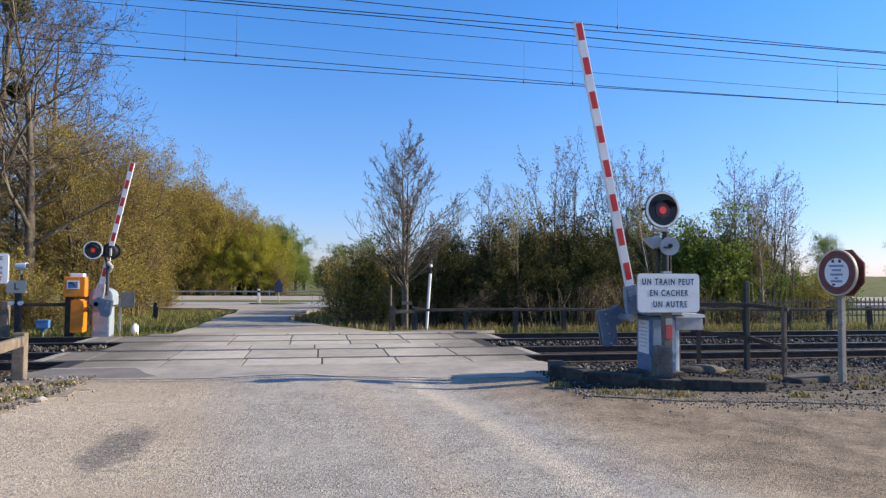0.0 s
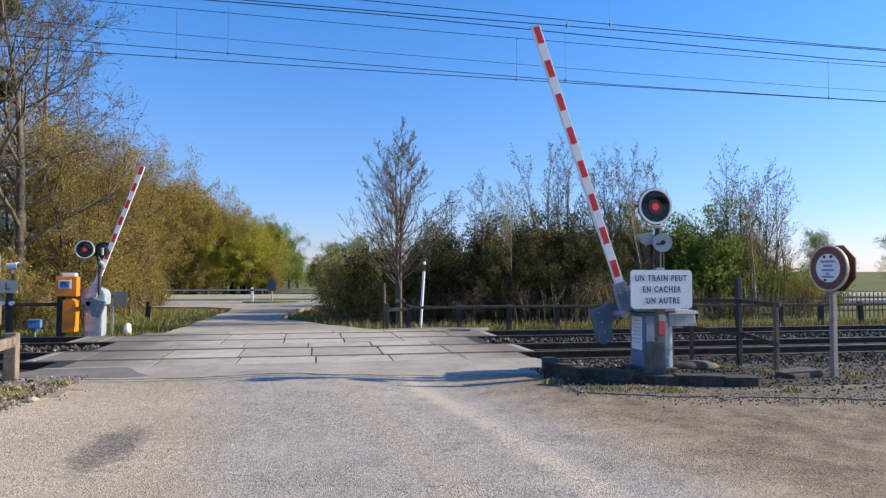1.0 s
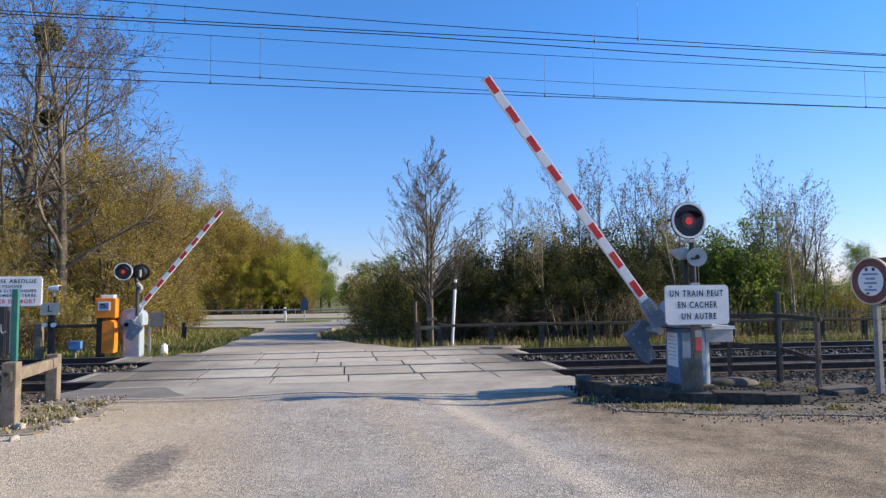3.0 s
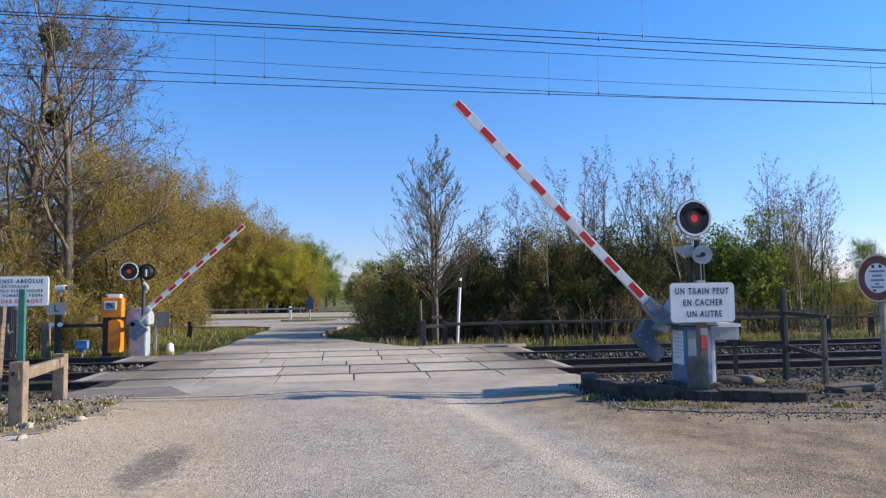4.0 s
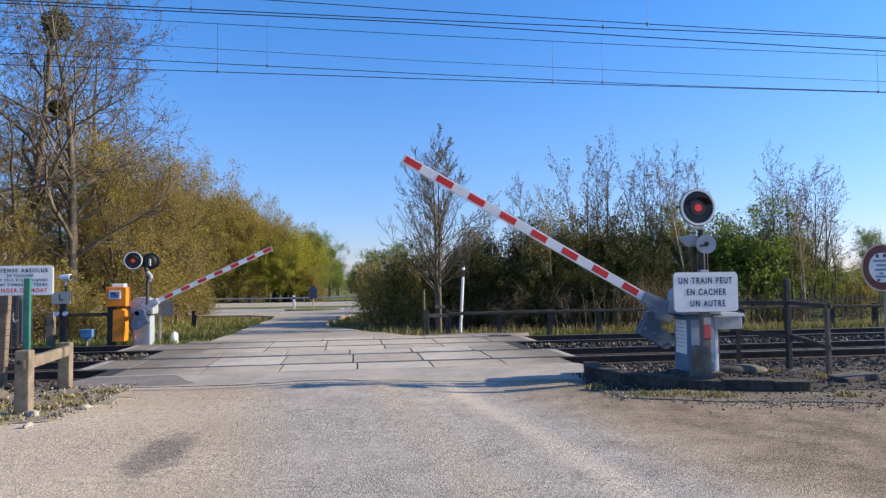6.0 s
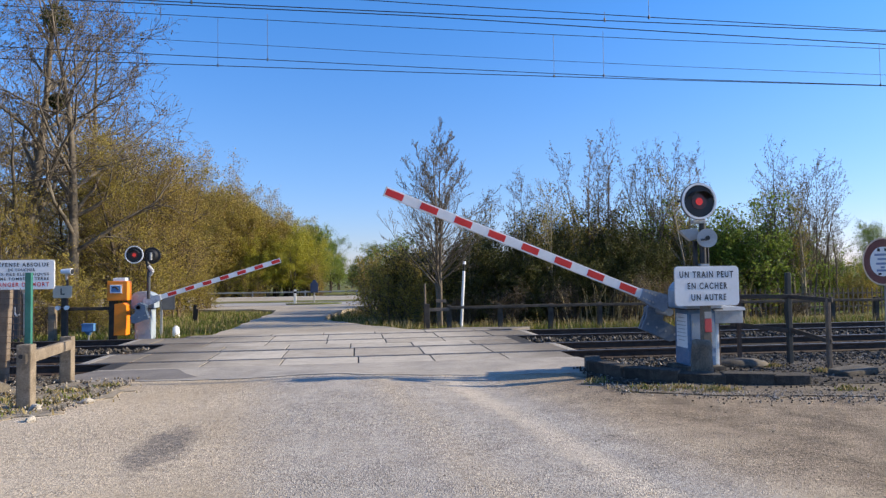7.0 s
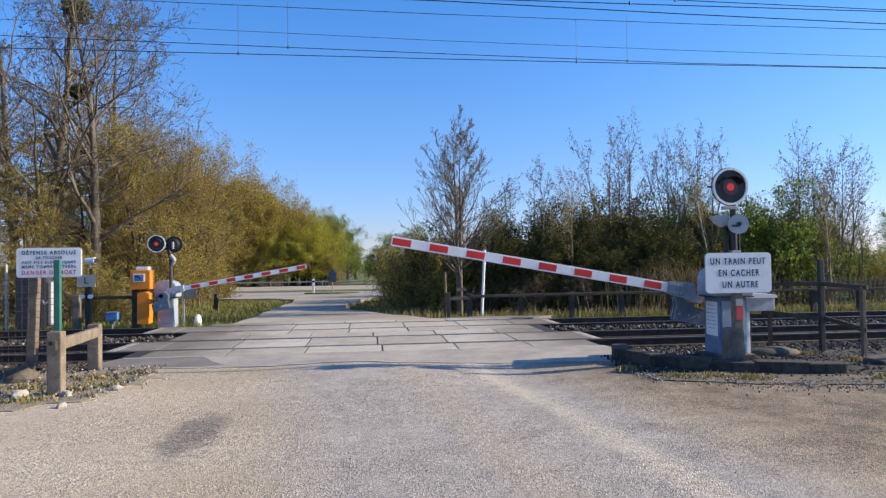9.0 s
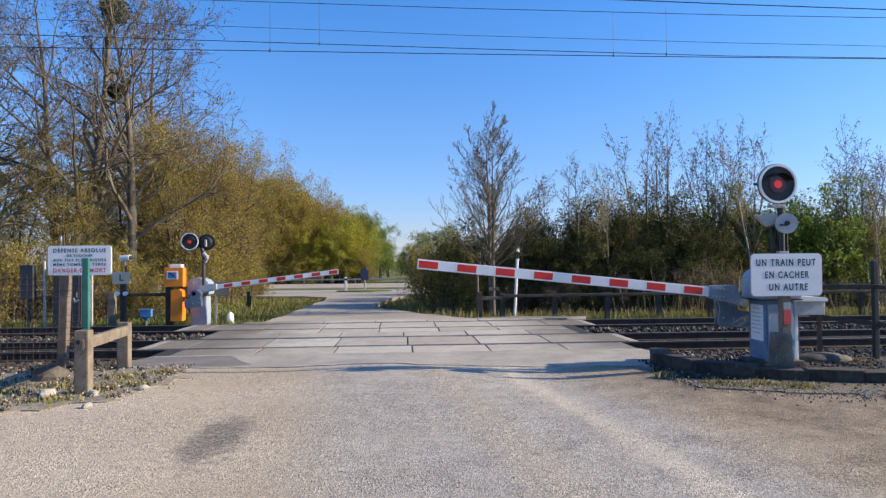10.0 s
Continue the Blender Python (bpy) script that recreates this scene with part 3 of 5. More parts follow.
# ---- crossing deck ----
def build_deck():
    deck = tagged(new("crossing_deck"), "level crossing deck of worn concrete slabs between the rails", "crossing", kind="structure")
    rnd = random.Random(8)
    meshes = {}

    def slab(x0, x1, y0, y1, tilt=0.0):
        key = (round(x1 - x0, 2), round(y1 - y0, 2))
        if key not in meshes:
            bm = bmesh.new()
            box(bm, (0, 0, -0.075), (key[0] - 0.03, key[1] - 0.016, 0.15), 0.006)
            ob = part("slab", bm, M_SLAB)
            meshes[key] = ob.data
            bpy.data.objects.remove(ob)
        ob = new("slab", meshes[key])
        ob.parent = deck
        ob.location = ((x0 + x1) / 2, (y0 + y1) / 2, rnd.uniform(-.002, .004))
        ob.rotation_euler = (rnd.uniform(-.0015, .0015), rnd.uniform(-.0015, .0015), 0)

    rows = [(11.86, R1 - .08, -4.1, 0.02), (R1 + .095, R2 - .095, -4.83, -0.06), (R2 + .08, 15.27, -4.35, -0.14), (15.27, R3 - .08, -4.35, 0.66), (R3 + .095, R4 - .095, -5.3, 0.63), (R4 + .08, 18.4, -4.3, 0.47)]
    for y0, y1, left, shift in rows:
        right = {11.86: 3.95, R1 + .095: 4.15, R3 + .095: 4.3}.get(y0, 3.6)
        cuts = [left] + [x for x in (shift + 1.35 * i for i in range(-6, 6)) if left + .4 < x < right - .4] + [right]
        for a, b in zip(cuts, cuts[1:]):
            slab(round(a, 2), round(b, 2), y0, y1)
    # rounded ramp ends between the rails
    for y0, y1, x, way in ((R1 + .07, R2 - .07, 4.15, 1), (R1 + .07, R2 - .07, -4.83, -1), (R3 + .07, R4 - .07, 4.3, 1), (R3 + .07, R4 - .07, -5.3, -1)):
        prof = [(0, 0), (.14, -.004), (.22, -.02), (.27, -.06), (.28, -.14), (0, -.14)]
        ob = part("end_ramp", prism([(x + way * u, z) for u, z in prof], y0, y1), M_CONCRETE, deck, "rounded concrete end ramp")
    for r in (R1, R2, R3, R4):
        for dy, w in ((-.075, .06), (.075, .06)):
            box_ = boxes(((-.3, r + dy, -.08), (8.2, w, .1)))
            part("rubber_joint", box_, M_RUBBER, deck, "black rubber strip beside the rail")
    part("deck_base", boxes(((-.25, 14.86, -.108), (8.3, 7.0, .2))), M_RUBBER, deck, "dark bed under the slabs")


build_deck()


# ---- overhead wires ----
def wire(label, y, points, r):
    """A cable along x through (x, z) points, carried on level at both ends."""
    (xa, za), (xb, zb) = points[0], points[-1]
    k0 = (points[1][1] - za) / (points[1][0] - xa)
    line = [(-160, za - k0 * 20), (xa - 20, za - k0 * 20)] + list(points) + [(xb + 25, zb), (160, zb)]
    bm = bmesh.new()
    for (x0, z0), (x1, z1) in zip(line, line[1:]):
        tube(bm, (x0, y, z0), (x1, y, z1), r, n=5)
    return tagged(part("overhead_wire", bm, M_WIRE), label, "cable", "overhead wires")


def build_wires():
    contact, carrier = "taut dark contact wire over a railway track", "dark carrier cable of the overhead line"
    wire(contact, 16.95, [(-3.98, 6.76), (1.5, 6.72), (8.2, 6.69), (14.75, 6.68)], .010)
    wire(contact, 16.55, [(-3.88, 6.85), (1.46, 6.73), (8.0, 6.60), (14.4, 6.57)], .009)
    wire(carrier, 16.95, [(-3.98, 7.98), (1.5, 7.87), (8.22, 7.78), (14.8, 7.74)], .008)
    wire("thin dark feeder cable above the railway", 17.6, [(-4.13, 7.57), (1.55, 7.41), (8.52, 7.28), (15.33, 7.2)], .006)
    wire(contact, 13.25, [(-3.11, 6.78), (1.18, 6.74), (6.43, 6.60), (11.57, 6.49)], .010)
    wire(contact, 13.6, [(-3.19, 6.98), (1.21, 6.94), (6.61, 6.92), (11.88, 6.91)], .010)
    wire(carrier, 13.75, [(-3.2, 7.33), (1.26, 7.2), (6.66, 7.09), (11.95, 7.0)], .009)
    for x, y, z0, z1 in ((-3.36, 16.95, 6.76, 7.97), (5.21, 16.95, 6.71, 7.82), (-2.11, 16.55, 6.81, 7.93), (6.42, 16.55, 6.63, 7.8), (-3.2, 13.6, 6.98, 7.32), (5.32, 13.6, 6.93, 7.12), (6.39, 13.75, 7.09, 8.2), (14.35, 16.55, 6.57, 7.73)):
        bm = tubes(((x, y, z0), (x, y, z1), .005), n=5)
        tube(bm, (x, y, z0 - .03), (x, y, z0 + .04), .02, n=6)
        tagged(part("dropper", bm, M_WIRE), "thin vertical dropper wire with a small clamp", "dropper", "droppers")


build_wires()


# ---- barriers ----
NEAR_ANGLES = [(0, 78.3), (0.5, 76.0), (1, 71.1), (1.5, 67.1), (2, 62.9), (2.5, 58.6), (4, 46.1), (4.5, 42.1), (5, 38.0), (5.5, 33.9), (7, 21.9), (7.5, 18.0), (8, 14.2), (8.5, 12.5), (9, 10.2), (9.5, 8.1), (10, 6.0)]
FAR_ANGLES = [(0, 78.0), (0.5, 75.5), (1, 70.8), (1.5, 66.2), (2, 61.5), (2.5, 56.8), (4, 42.2), (4.5, 37.9), (5, 33.5), (5.5, 29.4), (7, 16.9), (7.5, 14.3), (8, 12.5), (8.5, 11.2), (9, 9.4), (9.5, 7.9), (10, 6.6)]


def build_boom(where, way, root, length, off, height, reds, period, red, near):
    """A boom that turns about y through its origin; it lies along x (way -1 or 1) when closed."""
    boom = thing("barrier_boom", "red and white half barrier boom being lowered across the road" if near else "far red and white half barrier boom being lowered across the road", "barrier", pose(*where), "barrier booms")
    tip = root + length
    h = height
    part("boom_tube", boxes(((way * (root + length / 2), 0, off), (length, .055, h)), bevel=.008), M_BOOMWHITE, boom, "white painted aluminium boom tube")
    for i in range(reds):
        u = tip - .012 - i * period - red / 2
        part("red_band", boxes(((way * u, 0, off), (red, .06, h * .72)), bevel=.003), M_RED, boom, "red reflective band")
    part("tip_cap", boxes(((way * (tip + .004), 0, off), (.012, .062, h + .01)), bevel=.003), M_GREYPAINT, boom)
    sl = prism([(way * .0, off - h * .95), (way * .1, off + h * .95), (way * (root - .04), off + h * .8), (way * (root + .16), off + h * .62), (way * (root + .16), off - h * .62), (way * (root - .04), off - h * .85)], -.055, .055)
    part("boom_sleeve", sl, M_SLEEVE if not near else M_SLATEPALE, boom, "scuffed pale grey boom holder")
    for k in range(4):
        for s in (-1, 1):
            part("bolt", tubes(((way * (root - .05 + .055 * k), -.068, off + s * h * .4), (way * (root - .05 + .055 * k), .068, off + s * h * .4), .014), n=8), M_STEEL, boom)
    side, back = (1, .36) if near else (-1, .22)
    for y in (.30 * side, .40 * side):
        arm = prism([(way * .16, -.13), (way * .17, -.37), (way * -back, -.39), (way * -(back + .06), -.34), (way * -(back + .06), -.19), (way * -back, -.14), (way * -.12, -.12), (way * -.08, .07), (way * .08, .1), (way * .2, -.02)], y - .02, y + .02)
        plate = part("counterweight_arm", arm, M_SLATE, boom, "slate-blue painted counterweight arm")
        for k in range(4 if near else 2):
            part("arm_bolt", tubes(((way * (.1 - .16 * k), y - .032, -.26), (way * (.1 - .16 * k), y + .032, -.26), .017), n=8), M_STEEL, plate)
    part("counterweight", boxes(((way * (.12 - back), .35 * side, -.26), (.22, .06, .2)), bevel=.01), M_SLATE, boom, "slate-blue cast counterweight block")
    part("pivot_shaft", tubes(((0, -.42 if not near else -.1, 0), (0, .42 if near else .1, 0), .06), n=16), M_STEEL, boom, "steel pivot shaft")
    return boom


NEAR_PIVOT, FAR_PIVOT = (4.80, 9.95, 0.905), (-5.84, 19.4, 0.74)
near_boom = build_boom(NEAR_PIVOT, -1, .34, 4.412, .111, .142, 8, .553, .275, True)
far_boom = build_boom(FAR_PIVOT, 1, .36, 3.54, .109, .13, 7, .488, .24, False)


def build_drive(x, y, z0, way, near):
    """The drive cabinet of a barrier: pedestal, housing with a sloped lid, door, label, hinges."""
    d = thing("barrier_drive", "weathered blue-grey barrier drive cabinet with paper labels on a concrete foot" if near else "blue and white barrier drive cabinet beside the far track", "barrier drive", pose(x, y, z0))
    part("footing", boxes(((0, 0, -.04), (.62, .62, .14)), bevel=.02), M_DARKCONCRETE if near else M_CONCRETE, d, "concrete footing")
    # near front is paler than the blue pedestal: grazing sun put into colour
    body = part("pedestal", boxes(((0, 0, .46), (.44, .44, .86)), bevel=.015), M_BLUE if near else M_BLUEGREY, d)
    part("front_door", boxes(((.01, -.222, .5), (.37, .016, .66)), bevel=.006), M_BLUEGREY, body, "pale access door, the near one with sunlight in its colour")
    part("door_lock", tubes(((.14, -.236, .5), (.14, -.226, .5), .018), n=10), M_STEEL, body)
    for k in (.28, .68):
        part("hinge", tubes(((-.165, -.236, k - .04), (-.165, -.236, k + .04), .011), n=8), M_STEEL, body)
    part("paper_label", boxes(((-.222, -.01, .56), (.006, .34, .52)), bevel=.002), M_WHITE, body, "bleached paper label")
    for k in range(7):
        part("print_line", boxes(((-.2255, -.01, .76 - k * .058), (.002, .28 if k % 3 else .2, .012))), M_GREYPAINT, body)
    bm = bmesh.new()
    prof = [(-.3, .0), (.3, .0), (.3, .30), (.24, .40), (.08, .47), (-.16, .47), (-.27, .40), (-.3, .28)]
    hs = prism([(way * u, w + .9) for u, w in prof], -.29, .29)
    bmesh.ops.bevel(hs, geom=list(hs.edges), offset=.02, segments=2, affect="EDGES")
    housing = part("housing", hs, M_BLUEGREY, d, "scuffed pale blue drive housing", smooth=False)
    part("housing_lid", boxes(((way * .06, -.298, 1.13), (.4, .012, .3)), bevel=.005), M_BLUEGREY, housing)
    for sx in (-.11, .23):
        for k in (1.02, 1.24):
            part("lid_screw", tubes(((way * sx, -.315, k), (way * sx, -.300, k), .012), n=8), M_STEEL, housing)
    part("seam", boxes(((0, 0, .9), (.615, .595, .014)), bevel=.003), M_BLACK, housing)
    part("bearing", tubes(((-way * .29, 0, 1.0), (-way * .38, 0, 1.0), .11, .09), n=20), M_BLUE, housing, "round shaft bearing")
    return d


build_drive(5.27, 9.97, .05, -1, True)
build_drive(-5.88, 19.75, -.22, 1, False)


# ---- light signals ----
def lamp_head(s, cx, cy, cz, r, facing, lit=True):
    """A round black target with a white rim, a hooded red lens and the drum behind it. facing: -1 towards the camera, 1 away."""
    f = facing
    head = part("target", disc(r, cy, cy - f * .02, 48, cx, cz), M_BLACK, s, "round matt black target board")
    part("white_rim", ring(r * .97, r * .86, cy + f * .026, cy - f * .002, 48, cx, cz), M_WHITE, head, "white reflective rim")
    part("drum", tubes(((cx, cy - f * .02, cz), (cx, cy - f * .16, cz), r * .72, r * .6), n=24), M_BLACK, head)
    if lit:
        part("lens", disc(r * .2, cy + f * .02, cy + f * .004, 28, cx, cz - r * .02), M_LENS, head, "glowing red lens")
        part("lens_ring", ring(r * .42, r * .2, cy + f * .014, cy + f * .001, 28, cx, cz - r * .02), M_LENSRIM, head)
    bm = bmesh.new()
    n = 14
    a0, a1 = radians(15), radians(165)
    grid = []
    for i in range(n + 1):
        a = a0 + (a1 - a0) * i / n
        col = []
        for rr, d in ((r * .62, .0), (r * .58, .13)):
            for t in (0, .006):
                col.append(bm.verts.new((cx + (rr + t) * math.cos(a), cy + f * d, cz + (rr + t) * math.sin(a) * .8 + .01)))
        grid.append(col)
    for p, q in zip(grid, grid[1:]):
        for i, j in ((0, 2), (1, 3), (0, 1), (2, 3)):
            bm.faces.new((p[i], p[j], q[j], q[i]))
    part("visor", bm, M_BLACK, head, "curved black visor")
    return head


def build_near_signal():
    s = thing("crossing_signal", "round black red-light signal with white rim, bell and dark mast", "traffic signal", pose(0, 0, 0))
    x, y = 5.30, 9.72
    part("mast", tubes(((x, y, .98), (x, y, 2.49), .048), n=16), M_BLACK, s, "dark steel mast")
    part("back_mast", boxes(((x - .1, y + .05, 1.75), (.05, .06, .5)), bevel=.006), M_BLACK, s)
    part("conduit", tubes(((x + .075, y - .01, 1.3), (x + .075, y - .01, 2.2), .018), n=10), M_BLACK, s, "black cable conduit")
    head = lamp_head(s, 5.19, 9.60, 2.60, .287, -1)
    part("fixing_lug", boxes(((4.885, 9.62, 2.60), (.06, .03, .03)), bevel=.005), M_BLACK, head)
    part("head_bracket", boxes(((5.22, 9.69, 2.29), (.22, .08, .05)), bevel=.008), M_STEEL, s, "galvanised head bracket")
    for k in (-.08, 0, .08):
        part("bracket_bolt", tubes(((5.22 + k, 9.64, 2.29), (5.22 + k, 9.66, 2.29), .014), n=8), M_STEEL, s)
    bm = prism([(4.93, 2.16), (5.2, 2.2), (5.24, 2.12), (5.22, 2.04), (5.1, 2.0), (4.98, 2.1)], 9.70, 9.78)
    part("side_bracket", bm, M_GREYPAINT, s, "pale angled side bracket")
    bell = part("bell", tubes(((5.29, 9.60, 2.03), (5.27, 9.52, 2.035), .135, .145), ((5.31, 9.68, 2.03), (5.29, 9.60, 2.03), .08, .135), n=32), M_GREYPAINT, s, "white round warning bell")
    part("bell_hub", tubes(((5.27, 9.52, 2.035), (5.268, 9.50, 2.035), .035), n=16), M_BLACK, bell)
    part("bell_slot", boxes(((5.21, 9.512, 2.01), (.1, .01, .03)), bevel=.003), M_DARKBOX, bell)
    part("mast_clamp", boxes(((x, y, 1.62), (.14, .13, .05)), bevel=.008), M_STEEL, s)
    return s


def build_far_signal():
    s = thing("crossing_signal", "pair of round red-light signals back to back on a short mast", "traffic signal", pose(0, 0, 0))
    x, y = -5.68, 19.35
    part("mast", tubes(((x, y, .95), (x, y, 1.92), .045), n=14), M_DARKBOX, s, "dark steel mast")
    part("mast_head", tubes(((x, y, 1.77), (x - .06, y, 2.03), .05), n=12), M_BLACK, s)
    part("elbow", tubes(((x, y - .02, 1.85), (x + .12, y - .05, 1.72), .05), ((x + .12, y - .05, 1.72), (x + .04, y, 1.6), .045), n=12), M_GREYPAINT, s, "pale cable elbow")
    lamp_head(s, -6.02, 19.22, 2.17, .25, -1)
    b = part("rear_target", disc(.23, 19.42, 19.45, 40, -5.62, 2.15), M_BLACK, s, "black back of the second signal")
    part("rear_drum", tubes(((-5.62, 19.3, 2.15), (-5.62, 19.42, 2.15), .13, .17), n=20), M_BLACK, b)
    part("rear_box", boxes(((-5.6, 19.27, 2.12), (.05, .06, .2)), bevel=.01), M_GREYPAINT, b)
    part("cross_arm", boxes(((-5.8, 19.36, 2.03), (.5, .05, .06)), bevel=.008), M_BLACK, s)
    return s


build_near_signal()
build_far_signal()


# ---- signs and posts by the near track ----
def sign_plate(parent, cx, y, cz, w, h, r=.05):
    plate = part("plate", prism(rounded(w, h, r, 6, cx, cz), y, y + .012), M_WHITE, parent, "white enamel plate with rounded corners")
    part("plate_edge", prism(rounded(w + .012, h + .012, r, 6, cx, cz), y + .0125, y + .022), M_GREYPAINT, plate)
    return plate


def build_train_sign():
    s = thing("warning_sign", "white plate warning of a hidden second train, on a post", "sign")
    cx, y, cz = 5.125, 9.30, 1.315
    plate = sign_plate(s, cx, y, cz, 1.0, .575, .06)
    for k, (words, w) in enumerate((("UN TRAIN PEUT", .84), ("EN CACHER", .62), ("UN AUTRE", .545))):
        lettering("lettering", words, .128, M_INK, plate, cx - .01 if k == 0 else cx + .02 * (k == 2), y - .0015, cz + .165 - .168 * k, w)
    part("post", boxes(((5.14, 9.40, .62), (.13, .10, 1.3)), bevel=.012), M_POSTWOOD, s, "grey weathered wooden post")
    part("cream_band", boxes(((5.15, 9.346, .885), (.105, .012, .1)), bevel=.004), M_CREAM, s)
    part("red_band", boxes(((5.15, 9.346, .73), (.105, .012, .2)), bevel=.004), M_REDINK, s, "small red reflector plate")
    for k in (-.2, .2):
        part("cross_bar", boxes(((cx, 9.337, cz + k), (.8, .03, .05)), bevel=.004), M_STEEL, s)
    return s


def build_danger_sign():
    s = thing("danger_sign", "white plate warning of deadly overhead wires, on a grey leaning post", "sign")
    cx, y, cz = -4.905, 10.60, 1.61
    plate = sign_plate(s, cx, y, cz, .91, .43, .045)
    rows = (("DÉFENSE ABSOLUE", .078, M_INK, .76, .145), ("DE TOUCHER", .055, M_INK, .37, .07), ("AUX FILS ELECTRIQUES", .055, M_INK, .76, .005), ("MÊME TOMBÉS A TERRE", .055, M_INK, .76, -.062), ("DANGER DE MORT", .085, M_REDINK, .76, -.148))
    for words, size, mat, w, dz in rows:
        lettering("lettering", words, size, mat, plate, cx, y - .0015, cz + dz, w)
    bm = bmesh.new()
    box(bm, (0, 0, .85), (.13, .12, 1.75), .015, pose(-5.2, 10.70, -.05, 0, 2.0, 0))
    part("post", bm, M_WOOD, s, "slightly leaning grey-brown timber post")
    part("hook", tubes(((-5.0, 10.62, 1.05), (-4.96, 10.58, 1.0), .012), ((-4.96, 10.58, 1.0), (-4.91, 10.58, 1.03), .012), n=8), M_STEEL, s)
    return s


def build_round_sign():
    s = thing("round_sign", "round faded brown-red sign with a white centre on a grey post", "sign", pose(7.58, 8.8, .07, 0, 0, -84))
    part("post", boxes(((0, .06, .68), (.075, .075, 1.7)), bevel=.008), M_CONCRETE, s, "slim grey concrete post")
    d = part("disc", disc(.34, -.02, .01, 48, 0, 1.57), M_SIGNRED, s, "faded brown-red disc")
    part("rim", ring(.345, .325, -.026, .012, 48, 0, 1.57), M_CREAM, d)
    part("centre", disc(.215, -.024, -.021, 40, 0, 1.57), M_WHITE, d, "white centre with faded writing")
    for dz, w in ((.1, .26), (.035, .16), (-.03, .22), (-.085, .06), (-.13, .2)):
        part("text_bar", boxes(((0, -.026, 1.57 + dz), (w, .003, .03))), M_BLUEINK, d)
    for k in (-.06, .06):
        part("text_mark", boxes(((k, -.026, 1.57 + .17), (.045, .003, .045))), M_INK, d)
    part("text_mark", boxes(((-.05, -.026, 1.57 - .18), (.05, .003, .03))), M_INK, d)
    o = [(.37 * math.cos(math.pi / 8 + math.pi / 4 * i), 1.57 + .37 * math.sin(math.pi / 8 + math.pi / 4 * i)) for i in range(8)]
    part("back_plate", prism(o, .12, .14), M_SIGNRED, s, "eight-sided plate mounted behind")
    for k in (-.2, .2):
        part("spacer", boxes(((k, .06, 1.57), (.05, .11, .06)), bevel=.004), M_RUSTPOST, s)
    return s


def square_post(name, label, x, y, z0, z1, w, mat, d=None, turn=0.0, lean=0.0, chamfer=.012, category="post"):
    bm = bmesh.new()
    box(bm, (0, 0, (z1 - z0) / 2), (w, d or w, z1 - z0), chamfer)
    ob = tagged(part(name, bm, mat), label, category)
    ob.matrix_world = pose(x, y, z0, 0, lean, turn)
    return ob


def build_bollard():
    bm = bmesh.new()
    made = bmesh.ops.create_cone(bm, cap_ends=True, segments=28, radius1=.15, radius2=.14, depth=.56)["verts"]
    bmesh.ops.subdivide_edges(bm, edges=[e for e in bm.edges if abs(e.verts[0].co.z - e.verts[1].co.z) > .1], cuts=6)
    for v in bm.verts:
        k = 1 + .07 * noise.noise(v.co * 7) - (.06 if v.co.z > .27 else 0)
        v.co.x, v.co.y = v.co.x * k, v.co.y * k
        v.co.z += .02 * noise.noise(v.co * 9)
    ob = tagged(part("bollard", bm, M_BOLLARD, smooth=True), "stubby mossy concrete bollard before the signal", "bollard")
    ob.matrix_world = pose(4.86, 9.02, .27)


def build_island():
    """A curved kerb of old concrete blocks round the signal."""
    k = tagged(new("kerb"), "old dark concrete kerb curving round the signal", "kerb", kind="structure")
    line = [(3.78, 10.55), (3.62, 9.98), (3.86, 9.32), (4.42, 8.86), (4.95, 8.62), (5.55, 8.45), (5.98, 8.36)]
    rnd = random.Random(3)
    for (x0, y0), (x1, y1) in zip(line, line[1:]):
        n = math.hypot(x1 - x0, y1 - y0)
        bm = bmesh.new()
        box(bm, (0, 0, 0), (n + .05, .24, .32), .03)
        for v in bm.verts:
            v.co += Vector((0, .012, .012)) * noise.noise(v.co * 6 + Vector((x0, y0, 0)))
        ob = part("kerb_stone", bm, M_KERB, k)
        ob.matrix_world = pose((x0 + x1) / 2, (y0 + y1) / 2, (.03 if y1 > 8.8 else -.01) + rnd.uniform(-.012, .01), rnd.uniform(-2, 2), 0, math.degrees(math.atan2(y1 - y0, x1 - x0)) + rnd.uniform(-2, 2))
    out = [(3.45, 9.8), (3.4, 9.2), (3.9, 8.85), (5.9, 8.25), (9, 8.2), (14, 7.9), (35, 7), (35, 10.3), (9, 10.3), (5.8, 10.45), (4.2, 10.3), (3.7, 10.2)]
    sheet("track_shoulder", ragged(out, .1, 12, .3), .012, .4, M_SHOULDER, "grey gritty soil shoulder along the track", "ground")
    out = [(3.2, 9.0), (3.55, 8.4), (4.6, 7.8), (6, 7.25), (9, 6.5), (35, 5), (35, 7.2), (14, 8.1), (9, 8.4), (5.8, 8.4), (4.3, 8.75)]
    dirt = sheet("dirt_verge", ragged(out, .22, 13, .3), .005, .3, M_VERGE, "brown gritty dirt beside the road", "ground")
    worn(dirt, [-7 + 0.35 * i for i in range(43)], [2.0 + 0.35 * i for i in range(26)], 0.014)
    out = [(-4.0, 10.75), (-3.25, 10.3), (-3.1, 9.5), (-3.5, 8.3), (-4.6, 7.5), (-7, 6.9), (-30, 5.8), (-30, 10.3), (-5, 10.4)]
    shoulder = sheet("left_shoulder", ragged(out, .16, 14, .2), .012, .4, M_SHOULDER_PALE, "stony dry soil beside the track", "ground")
    worn(shoulder, [-8 + 0.4 * i for i in range(13)], [6.6 + 0.4 * i for i in range(10)], 0.012)


